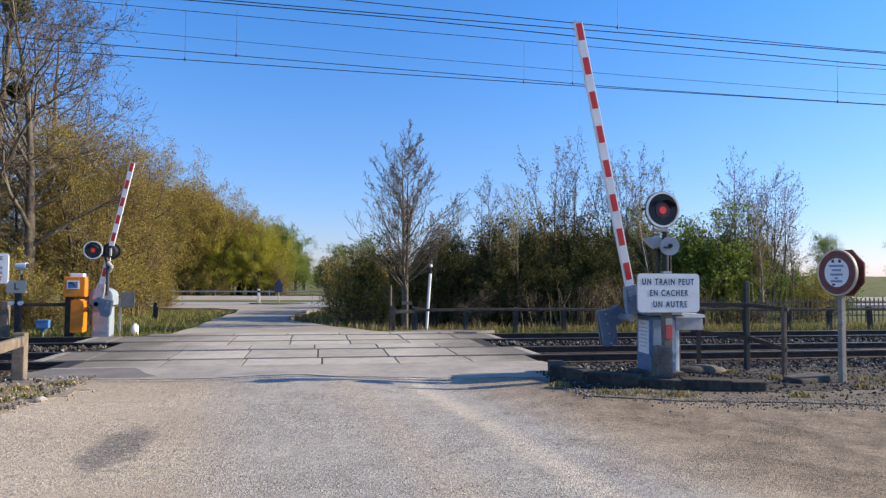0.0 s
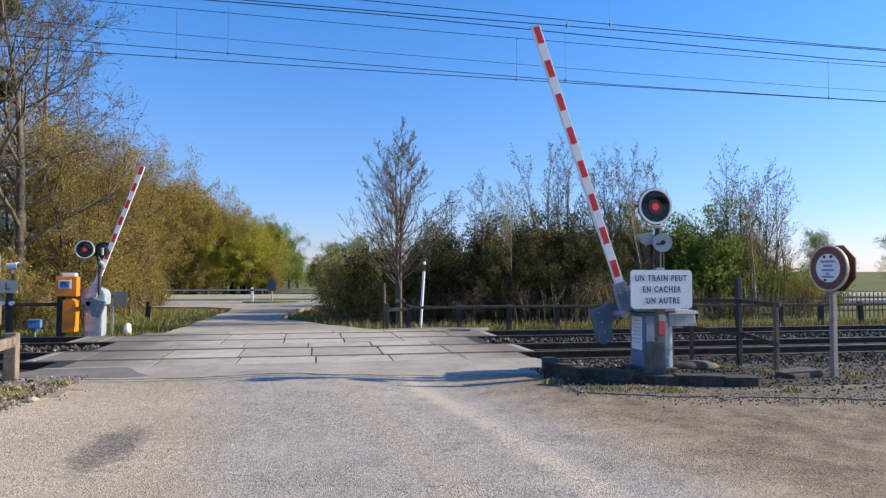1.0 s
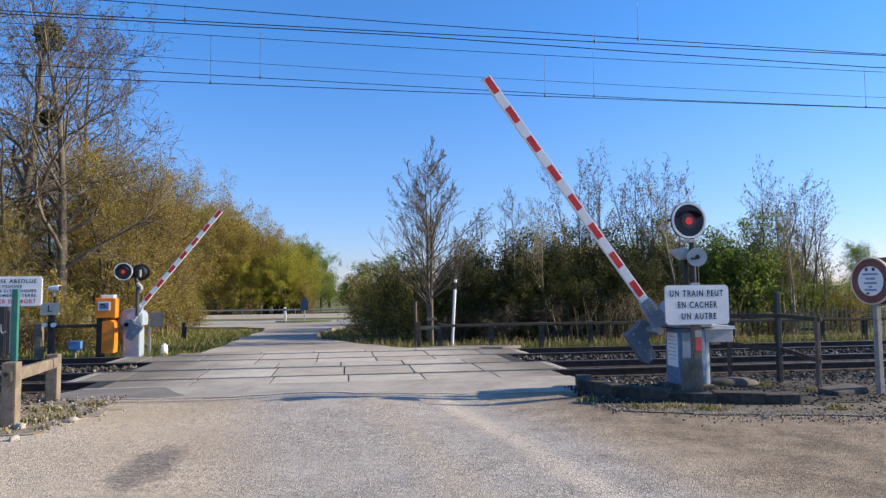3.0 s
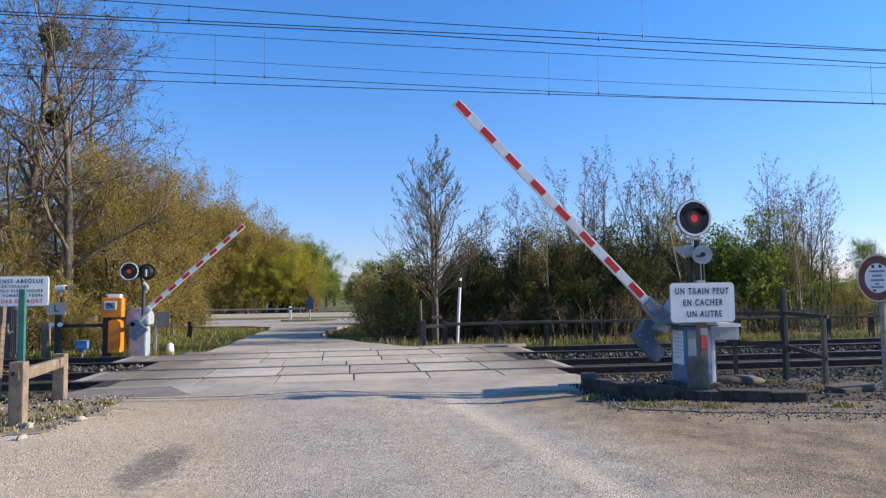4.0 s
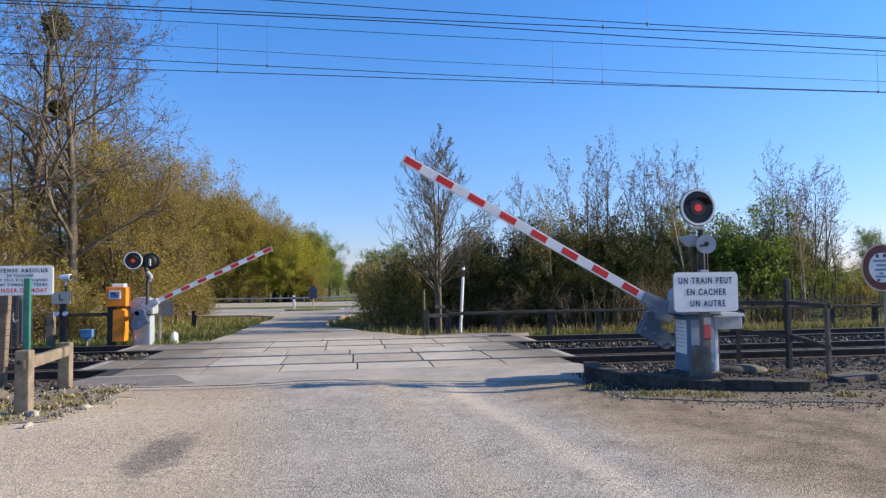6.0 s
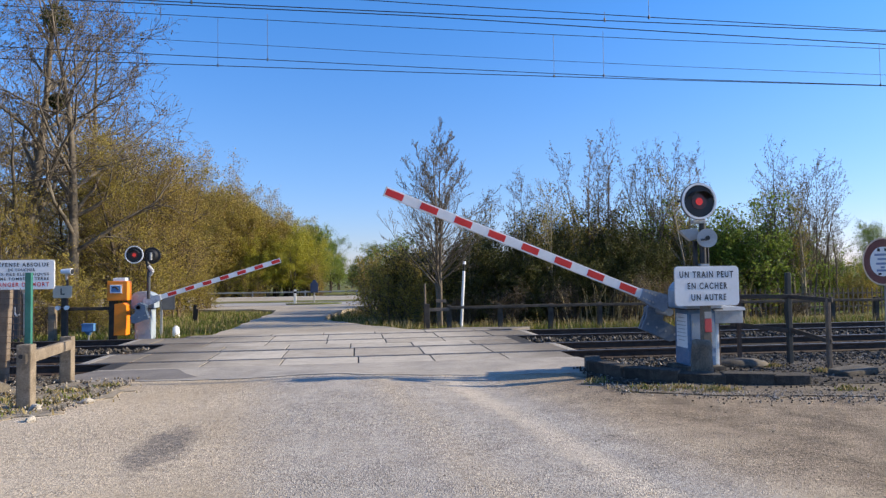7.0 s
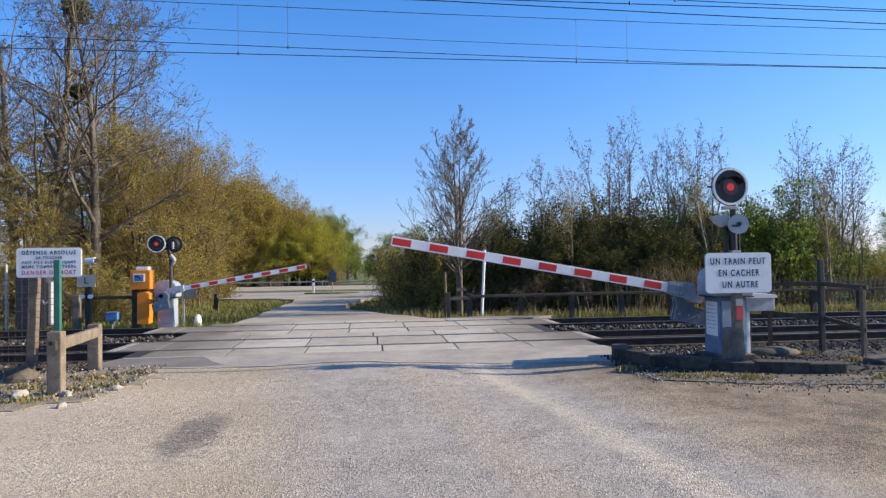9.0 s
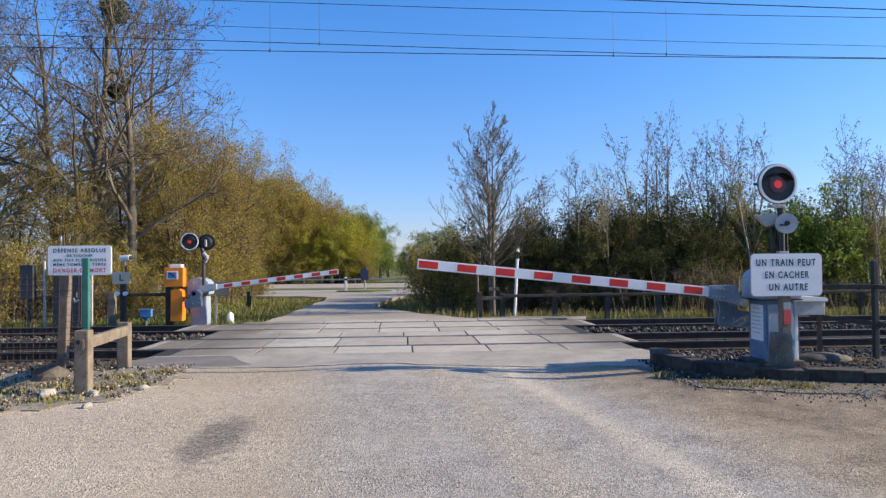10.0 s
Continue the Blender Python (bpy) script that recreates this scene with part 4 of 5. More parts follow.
def build_near_fence():
    f = thing("timber_fence", "short dark timber and steel fence beside the track", "fence")
    part("brown_post", boxes(((6.21, 10.3, .52), (.055, .055, 1.15)), bevel=.008), M_RUSTPOST, f, "rusty brown post")
    part("black_post", boxes(((7.03, 10.2, .68), (.078, .07, 1.62)), bevel=.012), M_BLACKPOST, f, "tall black-green post")
    part("grey_post", boxes(((7.2, 9.5, .48), (.06, .06, 1.2)), bevel=.01), M_WOOD, f, "grey weathered post")
    def bar(a, b, w, h, mat):
        a, b = Vector(a), Vector(b)
        d = b - a
        bm = bmesh.new()
        box(bm, (0, 0, 0), (d.length, w, h), .008)
        ob = part("rail", bm, mat, f)
        ob.matrix_local = Matrix.Translation((a + b) / 2) @ d.to_track_quat("X", "Z").to_matrix().to_4x4()
    bar((5.95, 10.35, 1.10), (7.15, 10.12, 1.10), .04, .065, M_DARKWOOD)
    bar((7.0, 10.1, 1.10), (7.22, 9.42, 1.06), .04, .065, M_DARKWOOD)
    bar((6.1, 10.36, .66), (7.15, 10.16, .52), .035, .07, M_DARKWOOD)
    bar((7.0, 10.1, .56), (7.22, 9.46, .42), .035, .07, M_DARKWOOD)
    bm = bmesh.new()
    made = bmesh.ops.create_icosphere(bm, subdivisions=3, radius=1)["verts"]
    for v in made:
        v.co = Vector((v.co.x * .42, v.co.y * .32, v.co.z * .09 + .02 * noise.noise(v.co * 3)))
    foot = tagged(part("concrete_pad", bm, M_DARKCONCRETE, smooth=True), "low worn concrete pad at the foot of the brown post", "concrete pad")
    foot.matrix_world = pose(6.15, 10.15, .03)
    bm = bmesh.new()
    box(bm, (0, 0, 0), (.6, .34, .1), .03)
    pad = tagged(part("concrete_slab_piece", bm, M_DARKCONCRETE), "broken flat concrete slab lying in the dirt", "concrete slab")
    pad.matrix_world = pose(7.15, 8.95, .05, 3, -4, 12)
    square_post("white_post", "slim white painted post beside the barrier cabinet", 5.56, 9.85, .0, .95, .055, M_WHITE)
    eq = thing("relay_box", "small white equipment box with a sloped lid", "equipment box", pose(5.72, 9.9, .72))
    part("body", boxes(((0, 0, .1), (.46, .3, .2)), bevel=.012), M_GREYPAINT, eq)
    part("lid", prism([(-.26, .2), (.26, .2), (.24, .25), (-.2, .28)], -.18, .18), M_WHITE, eq, "sloped white lid")
    part("stand", boxes(((-.05, .1, -.34), (.05, .05, .72)), bevel=.006), M_RUSTPOST, eq)


def build_left_rail():
    r = thing("timber_guard_rail", "low weathered timber guard rail on two square posts", "guard rail")
    for x, y, h in ((-3.96, 8.7, .76), (-4.30, 10.7, .68)):
        bm = bmesh.new()
        box(bm, (x, y, h / 2 - .04), (.165, .15, h + .08), .018)
        post = part("post", bm, M_POSTWOOD, r, "square weathered post")
        part("bolt_hole", tubes(((x - .03, y - .077, h - .14), (x - .03, y - .070, h - .14), .028), n=12), M_BLACK, post)
    bm = bmesh.new()
    a, b = Vector((-3.93, 8.62, .60)), Vector((-4.27, 10.78, .56))
    box(bm, (0, 0, 0), ((b - a).length, .085, .15), .035)
    rail = part("rail", bm, M_POSTWOOD, r, "rounded weathered rail")
    rail.matrix_world = Matrix.Translation((a + b) / 2) @ (b - a).to_track_quat("X", "Z").to_matrix().to_4x4()


def build_mesh_fence():
    f = thing("wire_mesh_fence", "rusty welded wire mesh fence on a green post", "fence")
    part("green_post", boxes(((-4.21, 9.3, .76), (.075, .06, 1.74)), bevel=.008), M_GREENPOST, f, "green painted steel post")
    x0, x1 = -7.6, -4.62
    y = 10.35
    for k in range(15):
        part("mesh_wire", tubes(((x0, y, .1 + k * .09), (x1, y, .1 + k * .09), .0028), n=4), M_RUSTPOST, f)
    for k in range(34):
        x = x0 + (x1 - x0) * k / 33
        part("mesh_wire", tubes(((x, y + .003, .02), (x, y + .003, 1.42), .0028), n=4), M_RUSTPOST, f)
    for x in (-7.6, -6.3):
        part("stake", tubes(((x, y + .02, 0), (x, y + .02, 1.5), .025), n=8), M_RUSTPOST, f)


def rock(label, x, y, z, s, seed, mat=None):
    bm = bmesh.new()
    for v in bmesh.ops.create_icosphere(bm, subdivisions=2, radius=1)["verts"]:
        v.co *= 1 + .35 * noise.noise(v.co * 1.5 + Vector((seed, 0, 0)))
        v.co = Vector((v.co.x * s[0], v.co.y * s[1], v.co.z * s[2]))
    ob = tagged(part("rock", bm, mat or M_LIME), label, "rock", "rocks")
    ob.matrix_world = pose(x, y, z, 5 * seed, 8, 50 * seed)


# dark kerb concrete, taken near-black to carry the shade on its front
M_KERB = surface("shade_dark_kerb_concrete", (0.03, 0.026, 0.021), (0.075, 0.064, 0.05), 0.92, 4, 60, 0.5, relief=0.5, dirt=(0.12, 0.10, 0.08), dirt_amount=0.5)
M_BOLLARD = surface("lichened_concrete", (0.15, 0.122, 0.09), (0.25, 0.208, 0.155), 0.92, 6, 50, 0.4, relief=0.5, dirt=(0.07, 0.06, 0.05), dirt_amount=0.7)
M_SHOULDER = surface("gritty_grey_soil", (0.034, 0.027, 0.02), (0.075, 0.06, 0.045), 0.95, 1.6, 28, 0.55, relief=0.8, depth=0.03, dirt=(0.09, 0.075, 0.055), dirt_amount=0.6, world_space=True)
M_VERGE = surface("brown_gritty_dirt", (0.15, 0.118, 0.08), (0.26, 0.208, 0.145), 0.95, 1.6, 28, 0.55, relief=0.8, depth=0.03, dirt=(0.10, 0.08, 0.055), dirt_amount=0.6, world_space=True)
M_SHOULDER_PALE = surface("pale_stony_soil", (0.32, 0.265, 0.19), (0.45, 0.38, 0.28), 0.95, 1.6, 28, 0.5, relief=0.8, depth=0.03, dirt=(0.13, 0.11, 0.075), dirt_amount=0.85, world_space=True)
build_train_sign()
build_danger_sign()
build_round_sign()
build_bollard()
build_island()
build_near_fence()
build_left_rail()
build_mesh_fence()
rock("large pale weathered limestone block by the guard rail", -4.88, 9.75, .06, (.24, .15, .15), 1, M_DARKCONCRETE)
rock("white limestone rock on the verge", -4.3, 8.55, .03, (.15, .09, .075), 2)
rock("small white limestone rock on the verge", -3.78, 8.55, .02, (.07, .06, .05), 3)
rock("small pale stone on the verge", -3.35, 8.9, .01, (.09, .06, .04), 4)
rock("small pale stone on the verge", -3.55, 7.9, .01, (.06, .05, .04), 5)


def shoulder_place(rnd):
    x, y = rnd.uniform(3.4, 13), rnd.uniform(6.9, 10.4)
    if y < 9.0 - .32 * (x - 3.4) + rnd.normal(0, .4) and x < 7:
        y = rnd.uniform(8.7, 10.4)
    on_soil = y > float(np.interp(x, (3.4, 3.9, 5.9, 9, 14), (9.2, 8.85, 8.25, 8.2, 7.9)))
    return x, y, .014 if on_soil else road_height(x, y) + .016


def verge_place(rnd):
    x, y = -3.3 - 6 * rnd.rand() ** 1.3, rnd.uniform(7.2, 10.8)
    if y < 8.3 and x > -4.4:
        x -= 1.0
    return x, y, .025


def forecourt_place(rnd):
    x, y = rnd.uniform(-7, 10), rnd.uniform(2.5, 9.6)
    return x, y, road_height(x, y) + .002


def verge_edge_place(rnd):
    x = 3.3 + 8 * rnd.rand() ** 1.3
    y = float(np.interp(x, (3.2, 3.55, 4.6, 6, 9, 14), (9.0, 8.4, 7.8, 7.25, 6.5, 6.26))) + rnd.normal(.1, .28)
    return x, y, road_height(x, y) + .014


stones("verge_stones", "small brown stones scattered along the edge of the road", 2200, verge_edge_place, .012, M_VERGESTONE, 8)
stones("shoulder_stones", "mixed grey stones lying in the soil by the track", 3600, shoulder_place, .02, M_STONE, 5)
stones("verge_stones", "dull stones lying in the dry verge", 1300, verge_place, .016, M_VERGESTONE, 7)
stones("verge_stones", "dark broken stones spilled onto the dry verge", 320, verge_place, .024, M_STONE, 9)
stones("loose_pebbles", "small pale pebbles scattered on the road surface", 1500, forecourt_place, .0055, M_PEBBLE, 6, "pebbles")


# ---- equipment beyond the tracks ----
def build_phone():
    p = thing("emergency_phone", "orange railway emergency telephone box on a dark post", "telephone", pose(-6.42, 19.28, -.22) @ Matrix.Diagonal((1.38, 1.2, 1.06, 1)))
    part("post", boxes(((-.14, .08, .62), (.13, .13, 1.25)), bevel=.01), M_DARKWOOD, p, "dark timber post")
    b = part("case", boxes(((0, 0, 1.33), (.38, .3, .5)), bevel=.02), M_ORANGE, p)
    part("cap", boxes(((.03, 0, 1.62), (.24, .24, .09)), bevel=.02), M_WHITE, p, "white plastic cap")
    plate = part("picture_plate", boxes(((-.02, -.156, 1.38), (.22, .012, .21)), bevel=.004), M_WHITE, b, "blue telephone plate with a white border")
    part("blue_field", boxes(((-.02, -.164, 1.38), (.17, .006, .16)), bevel=.003), M_SKYBLUE, plate)
    part("handset", tubes(((-.08, -.170, 1.42), (-.02, -.170, 1.43), .018), ((-.02, -.170, 1.43), (.03, -.170, 1.35), .02), n=10), M_INK, plate)
    part("lower_case", prism([(-.06, .2), (.16, .2), (.17, .96), (.1, 1.02), (-.05, 1.0)], -.15, .13), M_ORANGE, p, "slanted orange lower case")
    return p


def build_far_left():
    build_phone()
    g = thing("signal_board", "cream letter plate on a dark post with small lamps", "sign", pose(-7.93, 19.4, -.2))
    part("post", boxes(((.02, .08, .62), (.13, .11, 1.3)), bevel=.01), M_DARKWOOD, g, "dark timber post")
    part("tube", tubes(((.1, .05, .0), (.1, .05, 1.98), .03), n=10), M_RUSTPOST, g, "brown steel tube")
    plate = part("plate", boxes(((0, 0, 1.38), (.48, .03, .33)), bevel=.006), M_CREAM, g)
    lettering("lettering", "L", .24, M_INK, plate, 0, -.017, 1.38)
    lampbar = part("lamp_bar", boxes(((.05, -.02, .93), (.3, .05, .05)), bevel=.008), M_BLACK, g)
    for k in (-.08, .14):
        part("small_lamp", tubes(((k, -.02, .95), (k, -.12, .95), .055, .06), n=16), M_WHITE, lampbar, "small white lamp")
    top = part("projector", tubes(((-.02, 0, 1.93), (.26, -.05, 1.93), .07, .09), n=16), M_WHITE, g, "white projector lamp")
    part("projector_face", tubes(((.26, -.05, 1.93), (.272, -.052, 1.93), .075), n=16), M_BLACK, top)
    part("projector_yoke", boxes(((.1, .0, 1.8), (.04, .05, .2)), bevel=.006), M_STEEL, top)
    square_post("timber_post", "weathered square timber post", -8.3, 19.7, -.3, .78, .17, M_POSTWOOD)
    bar = tagged(part("timber_bar", boxes(((-7.2, 19.62, .70), (1.35, .07, .09)), bevel=.01), M_DARKWOOD), "dark horizontal timber bar between two posts", "bar")
    b = thing("cable_box", "small bright blue cable box on a thin leg", "cable box", pose(-7.1, 19.0, -.25) @ Matrix.Diagonal((.74, .74, .9, 1)))
    part("body", boxes(((0, 0, .52), (.40, .24, .2)), bevel=.015), M_SKYBLUE, b)
    part("lid", boxes(((0, -.01, .635), (.43, .28, .03)), bevel=.008), M_SKYBLUE, b)
    part("funnel", tubes(((0, 0, .3), (0, 0, .42), .04, .15), n=12), M_SKYBLUE, b)
    part("leg", tubes(((0, 0, 0), (0, 0, .34), .025), n=8), M_STEEL, b)
    c = thing("signal_cabinet", "tall dark grey equipment cabinet beyond the track", "cabinet", pose(-9.65, 20.2, -.25))
    part("body", boxes(((0, 0, .88), (.78, .5, 1.7)), bevel=.02), M_DARKBOX, c)
    part("door", boxes(((.0, -.258, .88), (.7, .015, 1.5)), bevel=.006), M_DARKBOX, c)
    part("roof", boxes(((0, 0, 1.755), (.86, .58, .05)), bevel=.012), M_DARKBOX, c)
    part("handle", boxes(((.27, -.275, .95), (.03, .02, .14)), bevel=.006), M_STEEL, c)
    part("side_plate", boxes(((.46, .02, .8), (.09, .3, 1.2)), bevel=.01), M_GREYPAINT, c, "pale side panel")
    k = thing("small_cabinet", "flat dark equipment box on a white tube", "cabinet", pose(-10.75, 20.0, -.25))
    part("body", boxes(((0, 0, 1.32), (.36, .2, .98)), bevel=.015), M_DARKBOX, k)
    part("leg", tubes(((0, .05, 0), (0, .05, 1.0), .04), n=10), M_DARKBOX, k, "dark leg")
    for x, h in ((-10.3, 1.66), (-9.0, 1.42)):
        tagged(part("steel_pole", tubes(((x, 20.0, -.3), (x, 20.0, h), .035), n=10), M_GREYPAINT), "slim pale steel pole beside the cabinets", "pole", "poles")
    s = thing("back_board", "plain grey sign seen from behind", "sign", pose(-5.36, 20.1, -.2))
    part("board", boxes(((0, 0, 1.02), (.36, .02, .42)), bevel=.006), M_DARKGREY, s)
    part("post", boxes(((-.2, .03, .5), (.06, .05, 1.1)), bevel=.006), M_STEEL, s)
    bm = bmesh.new()
    made = bmesh.ops.create_cone(bm, cap_ends=True, segments=14, radius1=.11, radius2=.085, depth=.36)["verts"]
    bmesh.ops.bevel(bm, geom=[e for e in bm.edges if e.verts[0].co.z > .1 and e.verts[1].co.z > .1], offset=.04, segments=3, affect="EDGES")
    m = tagged(part("marker_stone", bm, M_WHITE, smooth=True), "short white painted marker stone in the grass", "marker stone")
    m.matrix_world = pose(-5.2, 20.3, -.05)
    for x, y, h in ((-6.3, 27.2, .55), (-6.1, 26.6, .42)):
        square_post("stake", "short black stake in the grass", x, y, -.25, h - .1, .12, M_BLACK, .05, 0, 4)


def build_far_fence():
    f = thing("concrete_fence", "weathered grey post and rail fence behind the tracks", "fence", pose(0, 20.0, 0))
    xs = [2.75 + 1.57 * i for i in range(20)]
    bm = bmesh.new()
    box(bm, (0, 0, .12), (.14, .12, .96), .015)
    post = part("post", bm, M_FENCEWOOD, f, "square grey post")
    post.location = (xs[0], 0, 0)
    bm = bmesh.new()
    box(bm, (0, 0, 0), (1.6, .07, .085), .015)
    rail = part("rail", bm, M_FENCEWOOD, f, "grey rail")
    rail.location = (xs[0] + .785, -.09, .52)
    for x in xs[1:]:
        o = new("post", post.data)
        o.parent, o.location, o.rotation_euler = f, (x, 0, random.uniform(-.03, .03)), (random.uniform(-.03, .03), random.uniform(-.03, .03), 0)
        o = new("rail", rail.data)
        o.parent, o.location, o.rotation_euler = f, (x + .785, -.09, .52 + random.uniform(-.012, .012)), (0, random.uniform(-.01, .01), 0)
    e = thing("fence_end_post", "tall dark timber post at the end of the fence", "post", pose(2.07, 19.95, -.25))
    part("post", boxes(((0, 0, .45), (.17, .15, .9)), bevel=.015), M_DARKWOOD, e)
    part("rod", tubes(((-.04, 0, .85), (-.05, 0, 1.5), .03), n=8), M_WOOD, e, "grey rod")
    part("stub_rail", boxes(((.37, -.02, .72), (.6, .06, .1)), bevel=.01), M_WOOD, e)
    part("name_plate", boxes(((.42, -.06, .98), (.3, .03, .09)), bevel=.005), M_WOOD, e)
    w = thing("white_marker_post", "thin white marker post leaning slightly with a white top", "post", pose(3.19, 20.5, -.2, 0, 3.5, 0))
    part("pole", tubes(((0, 0, 0), (0, 0, 1.82), .045), n=12), M_WHITE, w)
    part("neck", tubes(((0, 0, 1.82), (0, 0, 2.03), .022), n=8), M_BLACK, w)
    part("top", tubes(((0, 0, 2.03), (.0, 0, 2.12), .05, .04), n=12), M_WHITE, w)
    p = thing("picket_fence", "faint pale picket fence in front of the bushes", "fence", pose(0, 23.4, -.2))
    bm = bmesh.new()
    box(bm, (0, 0, .5), (.045, .025, 1.0), .004)
    pk = part("picket", bm, M_WOOD, p)
    pk.location = (11, 0, 0)
    for i in range(1, 110):
        o = new("picket", pk.data)
        o.parent, o.location = p, (11 + .2 * i, 0, random.uniform(-.02, .02))
    for z in (.3, .8):
        part("picket_rail", boxes(((22, .03, z), (22.2, .03, .05))), M_WOOD, p)


def build_far_road_things():
    s = thing("road_sign", "small blue road sign on a grey post by the far road", "sign", pose(-2.3, 37.3, .0))
    part("post", tubes(((0, 0, 0), (0, 0, .75), .04), n=10), M_STEEL, s)
    b = part("panel", boxes(((0, -.03, .85), (.42, .03, .52)), bevel=.02), M_BLUEBACK, s, "dull blue panel")
    part("panel_top", prism([(-.17, 1.1), (.17, 1.1), (.05, 1.28), (-.05, 1.28)], -.045, -.015), M_BLUEBACK, b)
    for x in (-3.3, -14.0, 9.0):
        d = thing("delineator_post", "white plastic road delineator post", "delineator", pose(x, 36.9 if x == -3.3 else 35.5, .0 if x == -3.3 else -.1), "delineators")
        part("shaft", boxes(((0, 0, .38), (.14, .1, .8)), bevel=.02), M_WHITE, d)
        part("black_band", boxes(((0, 0, .64), (.146, .106, .1)), bevel=.01), M_BLACK, d)
    g = thing("guard_rail", "long low pale steel guard rail along the far road", "guard rail", pose(0, 53.4, -.1))
    part("beam", boxes(((-8, 0, .34), (90, .05, .1)), bevel=.02), M_STEEL, g, "pale steel beam")
    for i in range(23):
        part("post", boxes(((-52 + 4 * i, .06, .2), (.1, .06, .5))), M_STEEL, g)


M_BLUEBACK = surface("dull_dark_blue", (0.03, 0.05, 0.11), (0.045, 0.07, 0.15), 0.5, 3, 30, 0.15, relief=0.03)
build_far_left()
build_far_fence()
build_far_road_things()


# ---- trees and bushes ----
def bark(name, a, b):
    return surface(name, a, b, 0.9, 1.5, 14, 0.45, relief=0.5, depth=0.02)


M_BARK = bark("grey_bark", (0.11, 0.09, 0.066), (0.21, 0.175, 0.13))
M_BARKDARK = bark("dark_bark", (0.07, 0.055, 0.04), (0.13, 0.10, 0.07))
M_BARKPALE = bark("pale_bark", (0.30, 0.26, 0.19), (0.42, 0.37, 0.28))
M_TWIG = bark("brown_twigs", (0.16, 0.11, 0.065), (0.24, 0.18, 0.11))
LEAVES = {
    "olive": piece_material("olive_spring_leaves", [(0, (0.18, 0.148, 0.034)), (0.5, (0.33, 0.268, 0.06)), (1, (0.48, 0.388, 0.10))], 0.7, 0, 0.2, "Island", 0.42),
    "brown": piece_material("brownish_buds", [(0, (0.20, 0.140, 0.048)), (0.5, (0.33, 0.245, 0.082)), (1, (0.45, 0.345, 0.115))], 0.8, 0, 0.2, "Island", 0.3),
    "green": piece_material("fresh_green_leaves", [(0, (0.09, 0.135, 0.02)), (0.5, (0.18, 0.25, 0.04)), (1, (0.30, 0.36, 0.07))], 0.65, 0, 0.25, "Island", 0.35),
    "dark": piece_material("dark_green_leaves", [(0, (0.034, 0.040, 0.012)), (0.5, (0.07, 0.076, 0.02)), (1, (0.15, 0.145, 0.04))], 0.7, 0, 0.25, "Island", 0.3),
    "willow": piece_material("yellow_green_willow_leaves", [(0, (0.250, 0.250, 0.027)), (0.5, (0.375, 0.362, 0.044)), (1, (0.500, 0.463, 0.075))], 0.65, 0, 0.2, "Island", 0.4),
    "bud": piece_material("grey_brown_buds", [(0, (0.09, 0.07, 0.045)), (0.6, (0.16, 0.125, 0.08)), (1, (0.25, 0.20, 0.125))], 0.8, 0, 0.2, "Island", 0.25),
}


def grow(rnd, base, levels):
    """Stems from base: a list of (place, way, length, radius). levels: one dict for each order of branches.
    Gives segments (a, b, r0, r1, order) and the places of twigs."""
    segs, spots = [], []

    def stem(p, d, length, r, k):
        spec = levels[k]
        n = spec.get("steps", 5)
        path = [(np.array(p, float), r)]
        d = np.array(d, float)
        for i in range(n):
            d = d + rnd.normal(0, spec.get("wander", .12), 3) + np.array([0, 0, spec.get("rise", 0.0)])
            d /= np.linalg.norm(d)
            r1 = r * (1 - (i + 1) / n * spec.get("taper", .85))
            q = path[-1][0] + d * length / n
            segs.append((path[-1][0], q, path[-1][1], r1, k))
            path.append((q, r1))
        if k + 1 < len(levels):
            child = levels[k + 1]
            count = child["count"]
            for j in range(count):
                u = child.get("from", .3) + (1 - child.get("from", .3)) * (j + rnd.rand()) / count
                f = min(u * n, n - 1e-6)
                a, b = path[int(f)], path[int(f) + 1]
                w = f - int(f)
                at = a[0] * (1 - w) + b[0] * w
                rad = a[1] * (1 - w) + b[1] * w
                axis = b[0] - a[0]
                axis = axis / np.linalg.norm(axis)
                side = rnd.normal(0, 1, 3)
                side -= axis * (side @ axis)
                side /= np.linalg.norm(side) + 1e-9
                ang = child.get("angle", .8) * rnd.uniform(.75, 1.25)
                way = axis * math.cos(ang) + side * math.sin(ang)
                ln = length * child.get("ratio", .5) * rnd.uniform(.6, 1.2) * (1.15 - child.get("shrink", .5) * u)
                stem(at, way, ln, max(rad * child.get("thin", .55), .003), k + 1)
        else:
            for _ in range(spec.get("spots", 0)):
                w = rnd.rand() ** .7
                f = min(w * n, n - 1e-6)
                a, b = path[int(f)][0], path[int(f) + 1][0]
                spots.append(a + (b - a) * (f - int(f)))

    for p, d, length, r in base:
        stem(p, d, length, r, 0)
    return segs, np.array(spots) if spots else np.zeros((0, 3))


